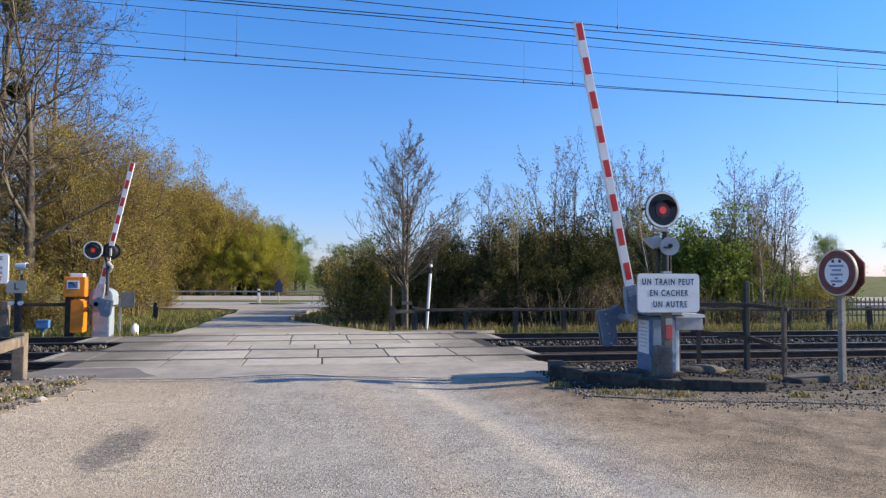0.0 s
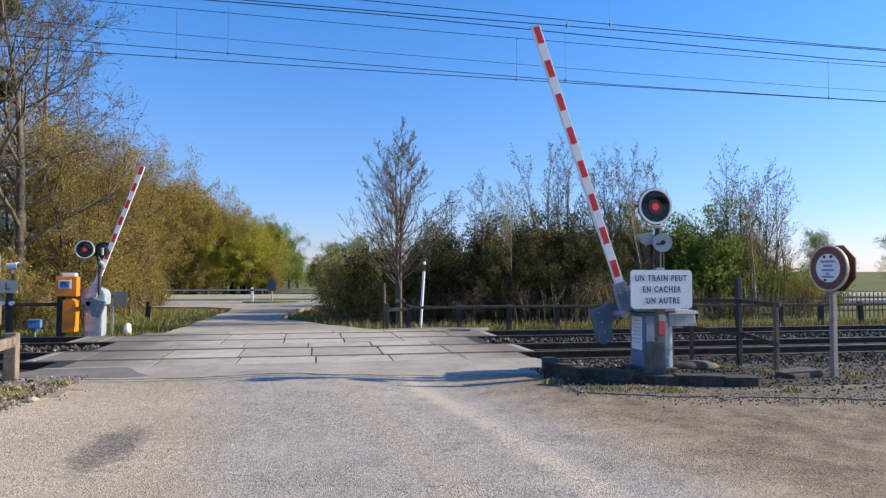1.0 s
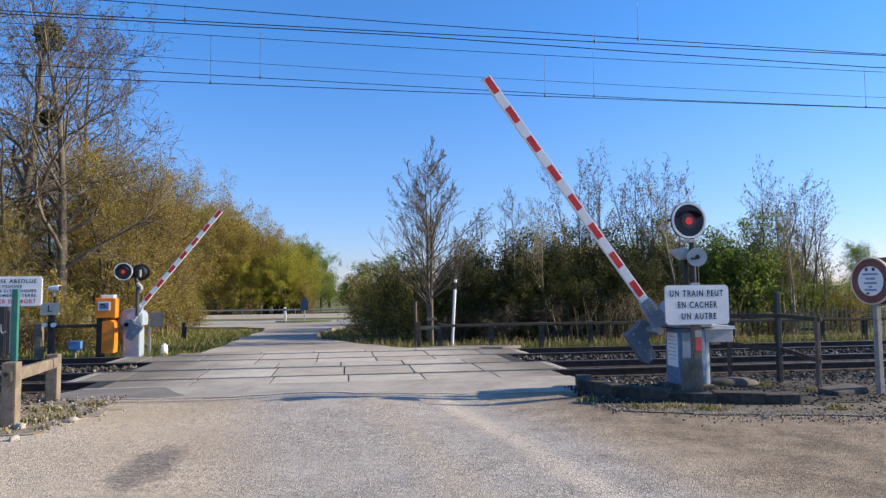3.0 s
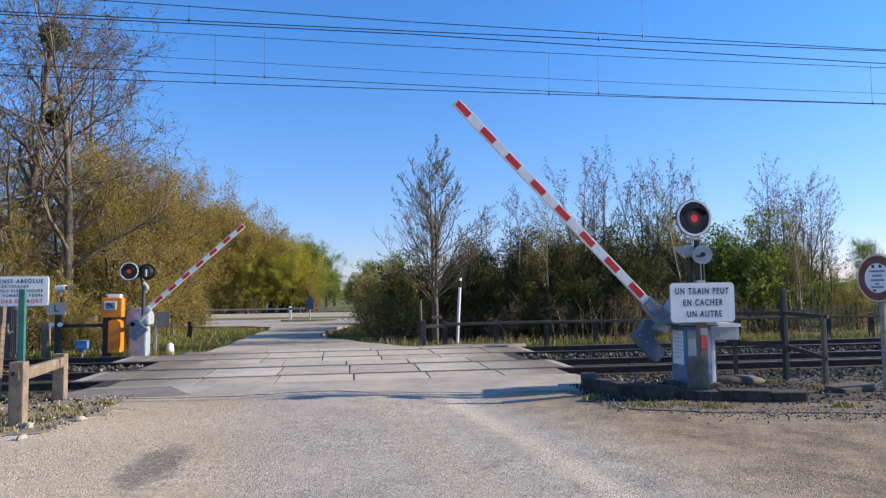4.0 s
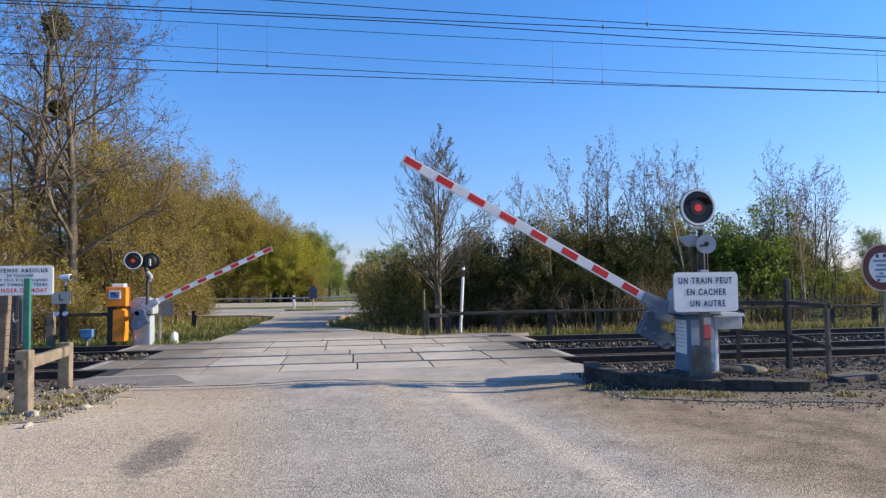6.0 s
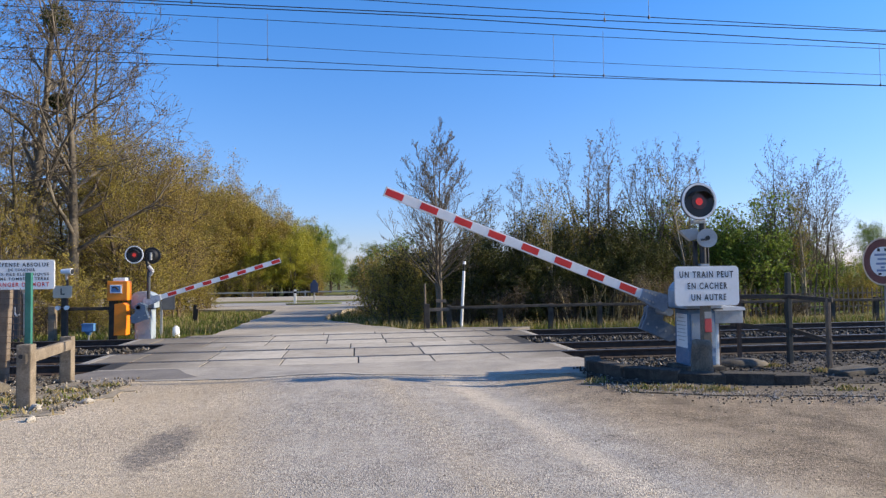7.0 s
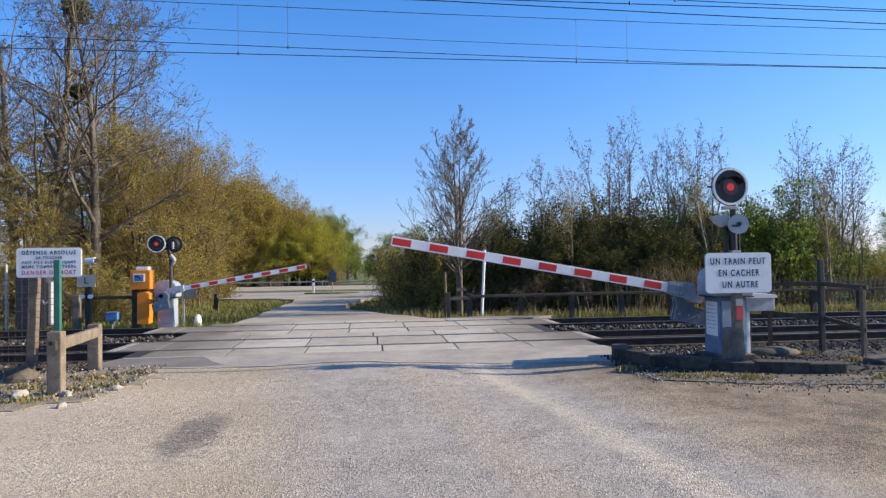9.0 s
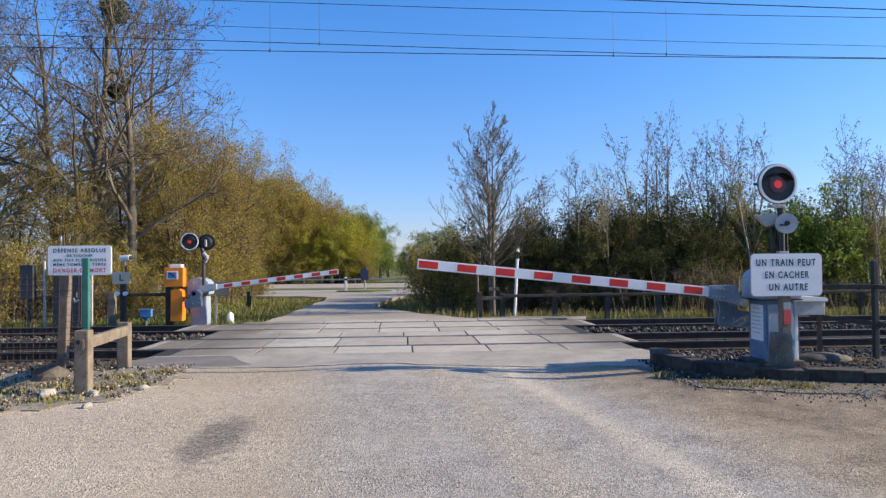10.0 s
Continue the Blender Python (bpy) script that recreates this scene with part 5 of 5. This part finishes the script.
def wood_mesh(name, segs, material, least=.004):
    v, f = [], []
    for a, b, r0, r1, k in segs:
        n = 7 if r0 > .05 else 4 if r0 > .018 else 3
        d = b - a
        d = d / (np.linalg.norm(d) + 1e-9)
        s = np.cross(d, (0, 0, 1) if abs(d[2]) < .9 else (1, 0, 0))
        s /= np.linalg.norm(s)
        t = np.cross(d, s)
        o = len(v)
        for p, r in ((a - d * r0 * .3, max(r0, least)), (b, max(r1, least * .8))):
            for i in range(n):
                c = 2 * math.pi * i / n
                v.append(p + r * (math.cos(c) * s + math.sin(c) * t))
        for i in range(n):
            j = (i + 1) % n
            f.append((o + i, o + j, o + n + j, o + n + i))
    me = bpy.data.meshes.new(name)
    me.from_pydata([tuple(p) for p in v], [], f)
    me.materials.append(material)
    for p in me.polygons:
        p.use_smooth = True
    return me


def leaf_mesh(name, spots, size, rnd, material, spread=.06, droop=0.0, per=1):
    at = np.repeat(spots, per, 0)
    at = at + rnd.normal(0, spread, at.shape)
    n = len(at)
    a = rnd.normal(0, 1, (n, 3))
    a[:, 2] -= droop
    a /= np.linalg.norm(a, axis=1, keepdims=True)
    b = np.cross(a, rnd.normal(0, 1, (n, 3)))
    b /= np.linalg.norm(b, axis=1, keepdims=True) + 1e-9
    s = size * rnd.uniform(.55, 1.4, (n, 1))
    c = np.cross(a, b) * s * .16
    v = np.stack([at - a * s * .5, at + b * s * .27 + c, at + a * s * .5, at - b * s * .27 + c], 1).reshape(-1, 3)
    me = bpy.data.meshes.new(name)
    me.from_pydata(v.tolist(), [], (np.arange(n * 4).reshape(-1, 4)).tolist())
    me.materials.append(material)
    return me


def plant(name, label, category, group, segs, spots, wood, leaf, size, seed, spread=.06, droop=0.0, per=1, least=.004):
    rnd = np.random.RandomState(seed)
    t = thing(name, label, category, pose(0, 0, 0), group)
    stem = "trunk" if name == "tree" else "woody_base"
    for part_name, some in ((stem, [s for s in segs if s[4] < 2]), ("brushwood", [s for s in segs if s[4] >= 2])):
        if some:
            o = new(part_name, wood_mesh(part_name, some, wood if part_name != "brushwood" else M_TWIG if leaf in ("brown", "olive", "willow") else wood, least))
            o.parent = t
    if len(spots):
        o = new("crown", leaf_mesh("crown", spots, size, rnd, LEAVES[leaf], spread, droop, per))
        o.parent = t
    return t


def up(rnd, tilt):
    a = rnd.uniform(0, 6.283)
    return (math.sin(tilt) * math.cos(a), math.sin(tilt) * math.sin(a), math.cos(tilt))


def tall_tree(seed, height=14.6):
    rnd = np.random.RandomState(seed)
    segs, spots = grow(rnd, [((0, 0, 0), (0.03, 0, 1), height * .92, .23)], [
        dict(steps=9, wander=.05, rise=.05, taper=.9),
        dict(count=26, **{"from": .18}, angle=.85, ratio=.42, shrink=.55, thin=.52, steps=6, wander=.18, rise=.07, taper=.85),
        dict(count=8, **{"from": .2}, angle=.75, ratio=.48, shrink=.4, thin=.55, steps=4, wander=.2, rise=.04, taper=.8),
        dict(count=6, **{"from": .15}, angle=.7, ratio=.5, thin=.6, steps=2, wander=.22, rise=.02, taper=.7, spots=2)])
    return segs, spots


def slim_tree(seed, height=6.6, stems=2):
    rnd = np.random.RandomState(seed)
    base = [((.05 * i, 0, 0), (.05 * (i * 2 - stems + 1), .02, 1), height * (1 - .08 * i), .075) for i in range(stems)]
    return grow(rnd, base, [
        dict(steps=8, wander=.025, rise=.06, taper=.93),
        dict(count=34, **{"from": .24}, angle=.85, ratio=.44, shrink=.85, thin=.5, steps=6, wander=.06, rise=.13, taper=.85),
        dict(count=9, **{"from": .12}, angle=.5, ratio=.32, thin=.55, steps=3, wander=.09, rise=.1, taper=.8),
        dict(count=4, **{"from": .2}, angle=.5, ratio=.5, thin=.65, steps=2, wander=.12, rise=.06, taper=.7, spots=2)])


def sapling(seed, height=5.5, stems=4):
    rnd = np.random.RandomState(seed)
    base = [((rnd.uniform(-.3, .3), rnd.uniform(-.3, .3), 0), up(rnd, rnd.uniform(.03, .2)), height * rnd.uniform(.65, 1.0), .05) for _ in range(stems)]
    return grow(rnd, base, [
        dict(steps=7, wander=.05, rise=.05, taper=.93),
        dict(count=16, **{"from": .25}, angle=.6, ratio=.28, shrink=.6, thin=.45, steps=4, wander=.1, rise=.1, taper=.85),
        dict(count=6, **{"from": .1}, angle=.6, ratio=.42, thin=.55, steps=3, wander=.15, rise=.05, taper=.8, spots=5)])


def shrub(seed, height=4.0, wide=1.0, stems=10, twigs=9, spots=6):
    rnd = np.random.RandomState(seed)
    base = [((rnd.uniform(-.5, .5) * wide, rnd.uniform(-.5, .5) * wide, 0), up(rnd, rnd.uniform(.05, .55) * wide), height * rnd.uniform(.55, 1.0), .035) for _ in range(stems)]
    return grow(rnd, base, [
        dict(steps=6, wander=.12, rise=.03, taper=.9),
        dict(count=twigs, **{"from": .05}, angle=.9, ratio=.45, shrink=.5, thin=.5, steps=4, wander=.2, rise=.05, taper=.85),
        dict(count=7, **{"from": .05}, angle=.8, ratio=.45, thin=.6, steps=2, wander=.25, rise=0, taper=.7, spots=spots)])


def leafy_tree(seed, height=8.0, stems=3, spots=5, wide=.5):
    rnd = np.random.RandomState(seed)
    base = [((rnd.uniform(-.4, .4), rnd.uniform(-.4, .4), 0), up(rnd, rnd.uniform(.02, .3)), height * rnd.uniform(.75, 1.0), .11) for _ in range(stems)]
    return grow(rnd, base, [
        dict(steps=7, wander=.07, rise=.04, taper=.93),
        dict(count=17, **{"from": .12}, angle=.95, ratio=.34 * (1 + wide * .4), shrink=.5, thin=.45, steps=5, wander=.16, rise=.05, taper=.85),
        dict(count=8, **{"from": .1}, angle=.8, ratio=.5, thin=.55, steps=3, wander=.2, rise=.02, taper=.8),
        dict(count=2, **{"from": .1}, angle=.7, ratio=.6, thin=.6, steps=2, wander=.2, rise=0, taper=.7, spots=spots)])


def willow(seed, height=6.5):
    rnd = np.random.RandomState(seed)
    base = [((rnd.uniform(-.5, .5), rnd.uniform(-.5, .5), 0), up(rnd, rnd.uniform(.1, .45)), height * rnd.uniform(.75, 1.0), .12) for _ in range(5)]
    return grow(rnd, base, [
        dict(steps=6, wander=.1, rise=.02, taper=.9),
        dict(count=14, **{"from": .1}, angle=.8, ratio=.42, thin=.45, steps=5, wander=.15, rise=-.02, taper=.85),
        dict(count=9, **{"from": .1}, angle=.7, ratio=.5, thin=.5, steps=4, wander=.15, rise=-.15, taper=.8, spots=12)])


def put_copies(first, rows):
    """The first stands at the first row; its copies at the others. Rows: x, y, turn, size."""
    for i, (x, y, turn, size, *tall) in enumerate(rows):
        m = pose(x, y, ground_height(x, y) - .05, 0, 0, turn) @ Matrix.Diagonal((size, size, size * (tall[0] if tall else 1), 1))
        if i == 0:
            first.matrix_world = m
        else:
            o = copy_thing(first, Matrix.Identity(4))
            o.matrix_basis = m


def build_plants():
    # tall bare trees by the far left of the tracks
    t = plant("tree", "tall bare grey tree with the first spring buds", "tree", "tall trees", *tall_tree(1), M_BARK, "bud", .08, 1, .06, 0, 2, .0075)
    put_copies(t, [(-12.6, 27.0, 0, 1.08), (-16.5, 33.0, 140, 1.12), (-14.6, 24.6, 200, .95), (-19.5, 28.0, 70, 1.1)])
    t = plant("tree", "tall bare grey tree with spreading limbs and small buds", "tree", "tall trees", *tall_tree(5, 13.6), M_BARK, "bud", .08, 2, .06, 0, 2, .0075)
    put_copies(t, [(-10.6, 26.6, 30, .98), (-17.8, 24.2, 250, 1.0), (-13.0, 34.4, 120, 1.08), (-21.0, 34.0, 10, 1.15)])
    # budding trees between the tall ones and the lane
    t = plant("tree", "budding olive-brown tree at the edge of the wood", "tree", "budding trees", *leafy_tree(3, 7.4), M_BARKDARK, "olive", .075, 3, .11, 0, 3)
    put_copies(t, [(-9.1, 27.6, 0, .93), (-12.0, 25.0, 80, .66), (-15.2, 27.5, 190, .74), (-10.9, 31.5, 300, 1.0), (-8.9, 31.8, 40, .98), (-18.5, 31, 220, .95), (-16.5, 23.6, 20, .6), (-8.3, 34.0, 130, .93), (-9.9, 33.2, 70, 1.0)])
    t = plant("tree", "budding brown tree with a rounded crown", "tree", "budding trees", *leafy_tree(7, 7.8), M_BARKDARK, "brown", .07, 4, .11, 0, 3)
    put_copies(t, [(-9.3, 30.0, 0, .95), (-13.8, 29.0, 100, 1.0), (-8.7, 33.0, 200, .95), (-13.5, 33.5, 300, 1.05), (-11.2, 33.8, 20, .95)])
    # the wood beyond the country road
    t = plant("tree", "budding brown woodland tree beyond the far road", "tree", "far woodland trees", *leafy_tree(11, 7.6, 4, 5), M_BARKDARK, "brown", .095, 5, .15, 0, 4, .006)
    put_copies(t, [(-12.8, 56.0, 0, 1.3), (-11.7, 57.2, 130, 1.25), (-9.8, 58.4, 250, 1.17), (-7.2, 60.0, 40, .95), (-15.0, 57.0, 200, 1.2), (-18.0, 57.5, 80, 1.25), (-24.0, 57.0, 300, 1.3), (-8.6, 61.5, 170, 1.02), (-5.6, 64.0, 270, .86)])
    t = plant("tree", "budding olive woodland tree beyond the far road", "tree", "far woodland trees", *leafy_tree(12, 7.6, 4, 5), M_BARKDARK, "olive", .095, 6, .15, 0, 4, .006)
    put_copies(t, [(-10.6, 56.2, 0, 1.28), (-8.5, 57.4, 90, 1.1), (-13.9, 58.5, 170, 1.4), (-16.6, 56.0, 250, 1.3), (-20.5, 57.0, 20, 1.4), (-6.3, 61.0, 300, 1.02), (-11.6, 61.0, 60, 1.35)])
    t = plant("tree", "rounded yellow-green willow coming into leaf", "tree", "willows", *willow(4), M_BARKDARK, "willow", .10, 7, .13, .8, 3, .006)
    put_copies(t, [(-5.4, 56.6, 0, .78), (-4.1, 57.6, 140, .79), (-7.5, 56.0, 250, .74), (-6.3, 58.4, 70, .84), (-9.4, 55.6, 200, .55), (-4.9, 60.0, 310, .88)])
    t = plant("tree", "dark green rounded tree beyond the far road", "tree", "far green trees", *leafy_tree(15, 6.2, 3, 6), M_BARKDARK, "green", .10, 8, .14, 0, 3, .006)
    put_copies(t, [(-3.7, 62.5, 0, 1.0), (-2.7, 67.0, 90, .86), (-1.9, 80.0, 200, .66), (-.7, 90.0, 30, .5), (-4.6, 68, 30, 1.0), (1.5, 95, 70, .5), (.4, 60, 120, .55), (1.8, 58, 220, .7), (3.6, 60, 20, .8), (30, 56, 50, .8), (36, 58, 100, .9), (43, 60, 200, .95), (52, 62, 300, 1.0), (60, 60, 10, 1.0)])
    # slim tree and bare saplings on the right
    t = plant("tree", "slim upright budding tree with two pale stems", "tree", "slim trees", *slim_tree(1), M_BARK, "bud", .045, 9, .03, 0, 1, .006)
    put_copies(t, [(2.6, 21.3, 0, 1.06, .85)])
    t = plant("tree", "bare many-stemmed sapling with upright twigs", "tree", "saplings", *sapling(6), M_BARK, "bud", .05, 10, .04)
    put_copies(t, [(8.9, 24.0, 0, 1.32), (11.4, 24.6, 60, 1.22), (12.6, 24.8, 130, 1.24), (16.4, 24.3, 200, 1.22), (17.6, 24.6, 280, 1.12), (5.2, 23.8, 330, .95), (19.0, 25, 20, 1.1), (6.8, 25.2, 100, 1.05), (9.7, 25.5, 210, 1.2), (11.9, 25.2, 300, 1.25), (18.2, 25.4, 160, 1.15)])
    t = plant("tree", "bare thin sapling with few small leaves", "tree", "saplings", *sapling(9, 5.0, 3), M_BARKPALE, "olive", .055, 11, .05)
    put_copies(t, [(4.0, 23.0, 0, .9), (7.9, 23.4, 90, 1.1), (12.2, 23.6, 170, 1.2), (17.0, 23.6, 40, 1.15), (14.9, 25.4, 270, 1.05), (5.9, 22.8, 10, .95), (6.6, 23.0, 220, 1.0)])
    # bushes
    t = plant("bush", "dense evergreen bush behind the fence, its dark colour partly shade", "bush", "dark bushes", *shrub(1, 3.3, 1.0, 15, 10, 6), M_BARKDARK, "dark", .075, 12, .1, 0, 4)
    # the last four take dark leaves to stand for shade on olive bushes
    put_copies(t, [(2.6, 24.6, 0, .95), (4.6, 24.8, 60, 1.05), (6.3, 24.2, 120, 1.1), (7.9, 24.8, 180, 1.2), (9.4, 24.3, 240, 1.18), (10.9, 25.2, 300, 1.05), (5.4, 23.3, 20, .9), (7.1, 23.3, 200, .95), (3.8, 23.5, 100, .85), (8.5, 22.9, 30, .75), (6.2, 22.8, 310, .7), (10.3, 23.6, 80, .95), (11.6, 24.0, 190, .9), (9.3, 23.2, 270, .85), (12.7, 24.6, 340, 1.0)])
    t = plant("bush", "fresh green bush coming into leaf", "bush", "green bushes", *shrub(2, 3.2, 1.0, 14, 10, 6), M_BARKDARK, "green", .085, 13, .09, 0, 2)
    put_copies(t, [(12.6, 25.2, 0, 1.12), (14.2, 25.6, 70, 1.15), (16.0, 25.8, 150, 1.0), (18.4, 26.2, 220, .95), (13.6, 27.2, 300, 1.2), (20.5, 26.5, 30, .85), (22.8, 27, 100, .8), (11.4, 24.2, 190, .8), (14.4, 24.5, 140, 1.38), (15.7, 25.0, 260, 1.28), (13.3, 25.6, 20, 1.35)])
    t = plant("bush", "olive-brown budding bush with many thin stems", "bush", "budding bushes", *shrub(3, 3.0, 1.1, 14, 9, 5), M_TWIG, "olive", .09, 14, .08)
    put_copies(t, [(1.6, 23.6, 0, .85), (2.7, 23.0, 60, .8), (9.0, 24.6, 100, 1.35), (1.2, 25.2, 200, .9), (0.9, 27.5, 40, .9), (1.8, 29.5, 270, .95), (2.6, 32.5, 310, 1.0), (-10.2, 22.0, 40, .8), (-12.4, 21.7, 10, .85), (-8.4, 22.6, 70, .62), (-14.4, 21.4, 160, .8), (-9.3, 23.4, 120, .85), (-11.2, 22.9, 230, .8), (-13.4, 22.6, 300, .9), (-8.2, 26.5, 20, 1.0), (-15.6, 22.4, 90, .85), (-7.9, 29.5, 90, 1.0), (-9.0, 33, 200, 1.1), (15.2, 23.9, 30, .7), (19.6, 24.2, 200, .65), (-24, 54.5, 10, 1.5), (-21, 55.0, 80, 1.4), (-18, 54.6, 150, 1.5), (-15.2, 55.0, 220, 1.4), (-12.5, 54.6, 290, 1.3), (-10.4, 54.8, 20, 1.2), (-8.2, 54.9, 60, 1.0), (-3.2, 56.5, 120, 1.0), (-7.4, 34.0, 100, .7)])
    t = plant("bush", "low brown leafless thicket", "bush", "thickets", *shrub(4, 2.0, 1.2, 22, 7, 3), M_BARKDARK, "bud", .06, 15, .06)
    put_copies(t, [(5.0, 22.3, 0, .75), (6.9, 22.2, 80, .8), (9.1, 22.0, 160, .95), (10.6, 22.2, 240, .9), (-6.9, 22.7, 320, .5), (-9.6, 22.0, 30, .6), (-12.0, 21.8, 130, .65), (13.0, 22.8, 10, .6), (3.4, 22.5, 130, .6), (-14.5, 21.6, 200, .7), (-17, 21.6, 100, .7), (16, 22.9, 50, .5)])
    # mistletoe balls
    for x, y, z, r in ((-11.3, 27.0, 11.45, .6), (-11.1, 26.6, 8.2, .3)):
        rn = np.random.RandomState(int(z * 10))
        p = rn.normal(0, 1, (900, 3))
        p = p / np.linalg.norm(p, axis=1, keepdims=True) * (rn.rand(900, 1) ** .4) * r
        o = tagged(new("mistletoe", leaf_mesh("mistletoe", p, .13, rn, LEAVES["dark"], .02)), "round dense clump of mistletoe in a bare tree", "mistletoe", "mistletoe")
        o.location = (x, y, z)


build_plants()


# ---- grass ----
def grass(name, label, count, place, height, material, seed):
    rnd = np.random.RandomState(seed)
    at = np.array([place(rnd) for _ in range(count)])
    h = height * rnd.uniform(.45, 1.3, (count, 1)) * at[:, 3:4]
    ang = rnd.uniform(0, 6.283, count)
    side = np.stack([np.cos(ang), np.sin(ang), 0 * ang], 1) * (.006 + .01 * rnd.rand(count, 1))
    lean = rnd.normal(0, .28, (count, 3)) * h
    lean[:, 2] = 0
    p = at[:, :3]
    mid = p + lean * .35 + np.array([0, 0, .6]) * h
    tip = p + lean + np.array([0, 0, 1.0]) * h
    v = np.stack([p - side, p + side, mid + side * .7, mid - side * .7, tip], 1).reshape(-1, 3)
    o = 5 * np.arange(count)[:, None]
    quads, tris = (o + np.array([0, 1, 2, 3])).tolist(), (o + np.array([3, 2, 4])).tolist()
    me = bpy.data.meshes.new(name)
    me.from_pydata(v.tolist(), [], quads + tris)
    me.materials.append(material)
    return tagged(new(name, me), label, "grass", kind="stuff")


M_GRASS = piece_material("spring_grass", [(0, (0.06, 0.09, 0.015)), (0.5, (0.115, 0.155, 0.028)), (1, (0.23, 0.24, 0.06))], 0.8, 0, 0.2, "Island", 0.3)
M_DRY = piece_material("dry_grass", [(0, (0.17, 0.13, 0.05)), (0.5, (0.30, 0.24, 0.11)), (1, (0.42, 0.35, 0.19))], 0.85, 0, 0.2, "Island", 0.25)


def verge_left(rnd):
    while True:
        x, y = rnd.uniform(-12, -3.2), rnd.uniform(19.3, 36)
        edge = np.interp(y, (19.3, 22, 28, 31.3, 32.6, 33.6, 36), (-3.95, -3.75, -3.55, -3.75, -5.1, -9.1, -20))
        if x < edge:
            return x, y, ground_height(x, y), 1.0


def verge_right(rnd):
    while True:
        x, y = rnd.uniform(-1.5, 24), rnd.uniform(19.5, 31)
        edge = np.interp(y, (19.4, 21.2, 24.3, 27, 30.5, 33), (1.6, .35, -1.05, -.95, -.45, .4))
        if x > edge and (y < 21.5 or x < 2.4):
            return x, y, ground_height(x, y), 1.0


def reeds(rnd):
    return rnd.normal(10.3, 1.5), rnd.uniform(21.2, 22.6), -.25, 1.0


def tufts(rnd):
    spots = ((3.75, 8.45, .3), (4.15, 8.35, .3), (4.6, 8.15, .25), (6.55, 9.9, .12), (6.2, 7.85, .12), (7.6, 8.4, .15), (3.35, 9.1, .12), (-4.15, 8.35, .4), (-4.5, 9.2, .4), (-5.0, 8.8, .45), (-5.6, 9.5, .4), (-3.9, 9.8, .3), (-3.6, 9.2, .35), (-3.9, 8.9, .4), (-4.9, 8.1, .4), (-5.8, 8.6, .5), (-3.5, 10.1, .2), (6.9, 9.3, .2), (8.2, 9.0, .3))
    x, y, s = spots[rnd.randint(len(spots))]
    a, d = rnd.uniform(0, 6.283), s * abs(rnd.normal(0, .75))
    return x + d * math.cos(a), y + .7 * d * math.sin(a), .0, float(rnd.uniform(.3, 1.4))


grass("verge_grass", "fresh green grass on the verge of the far lane", 26000, verge_left, .16, M_GRASS, 1)
grass("verge_grass", "green and straw-coloured grass before the fence", 17000, verge_right, .17, M_GRASS, 2)
grass("dry_grass", "dry straw-coloured grass among the green", 4500, verge_right, .30, M_DRY, 3)
grass("dry_grass", "dry straw-coloured grass on the verge of the lane", 6000, verge_left, .22, M_DRY, 7)
grass("dry_reeds", "tall dry pale reeds behind the fence", 550, reeds, 1.5, M_DRY, 4)
grass("grass_tufts", "sparse dry grass tufts by the kerb and the guard rail", 3600, tufts, .05, M_DRY, 5)
grass("grass_tufts", "small green grass tufts on the stony verge", 1300, tufts, .045, M_GRASS, 6)


# ---- what moves ----
def motions():
    walk(near_boom, [(t, pose(*NEAR_PIVOT, 0, a, 0)) for t, a in NEAR_ANGLES])
    walk(far_boom, [(t, pose(*FAR_PIVOT, 0, -a, 0)) for t, a in FAR_ANGLES])


motions()
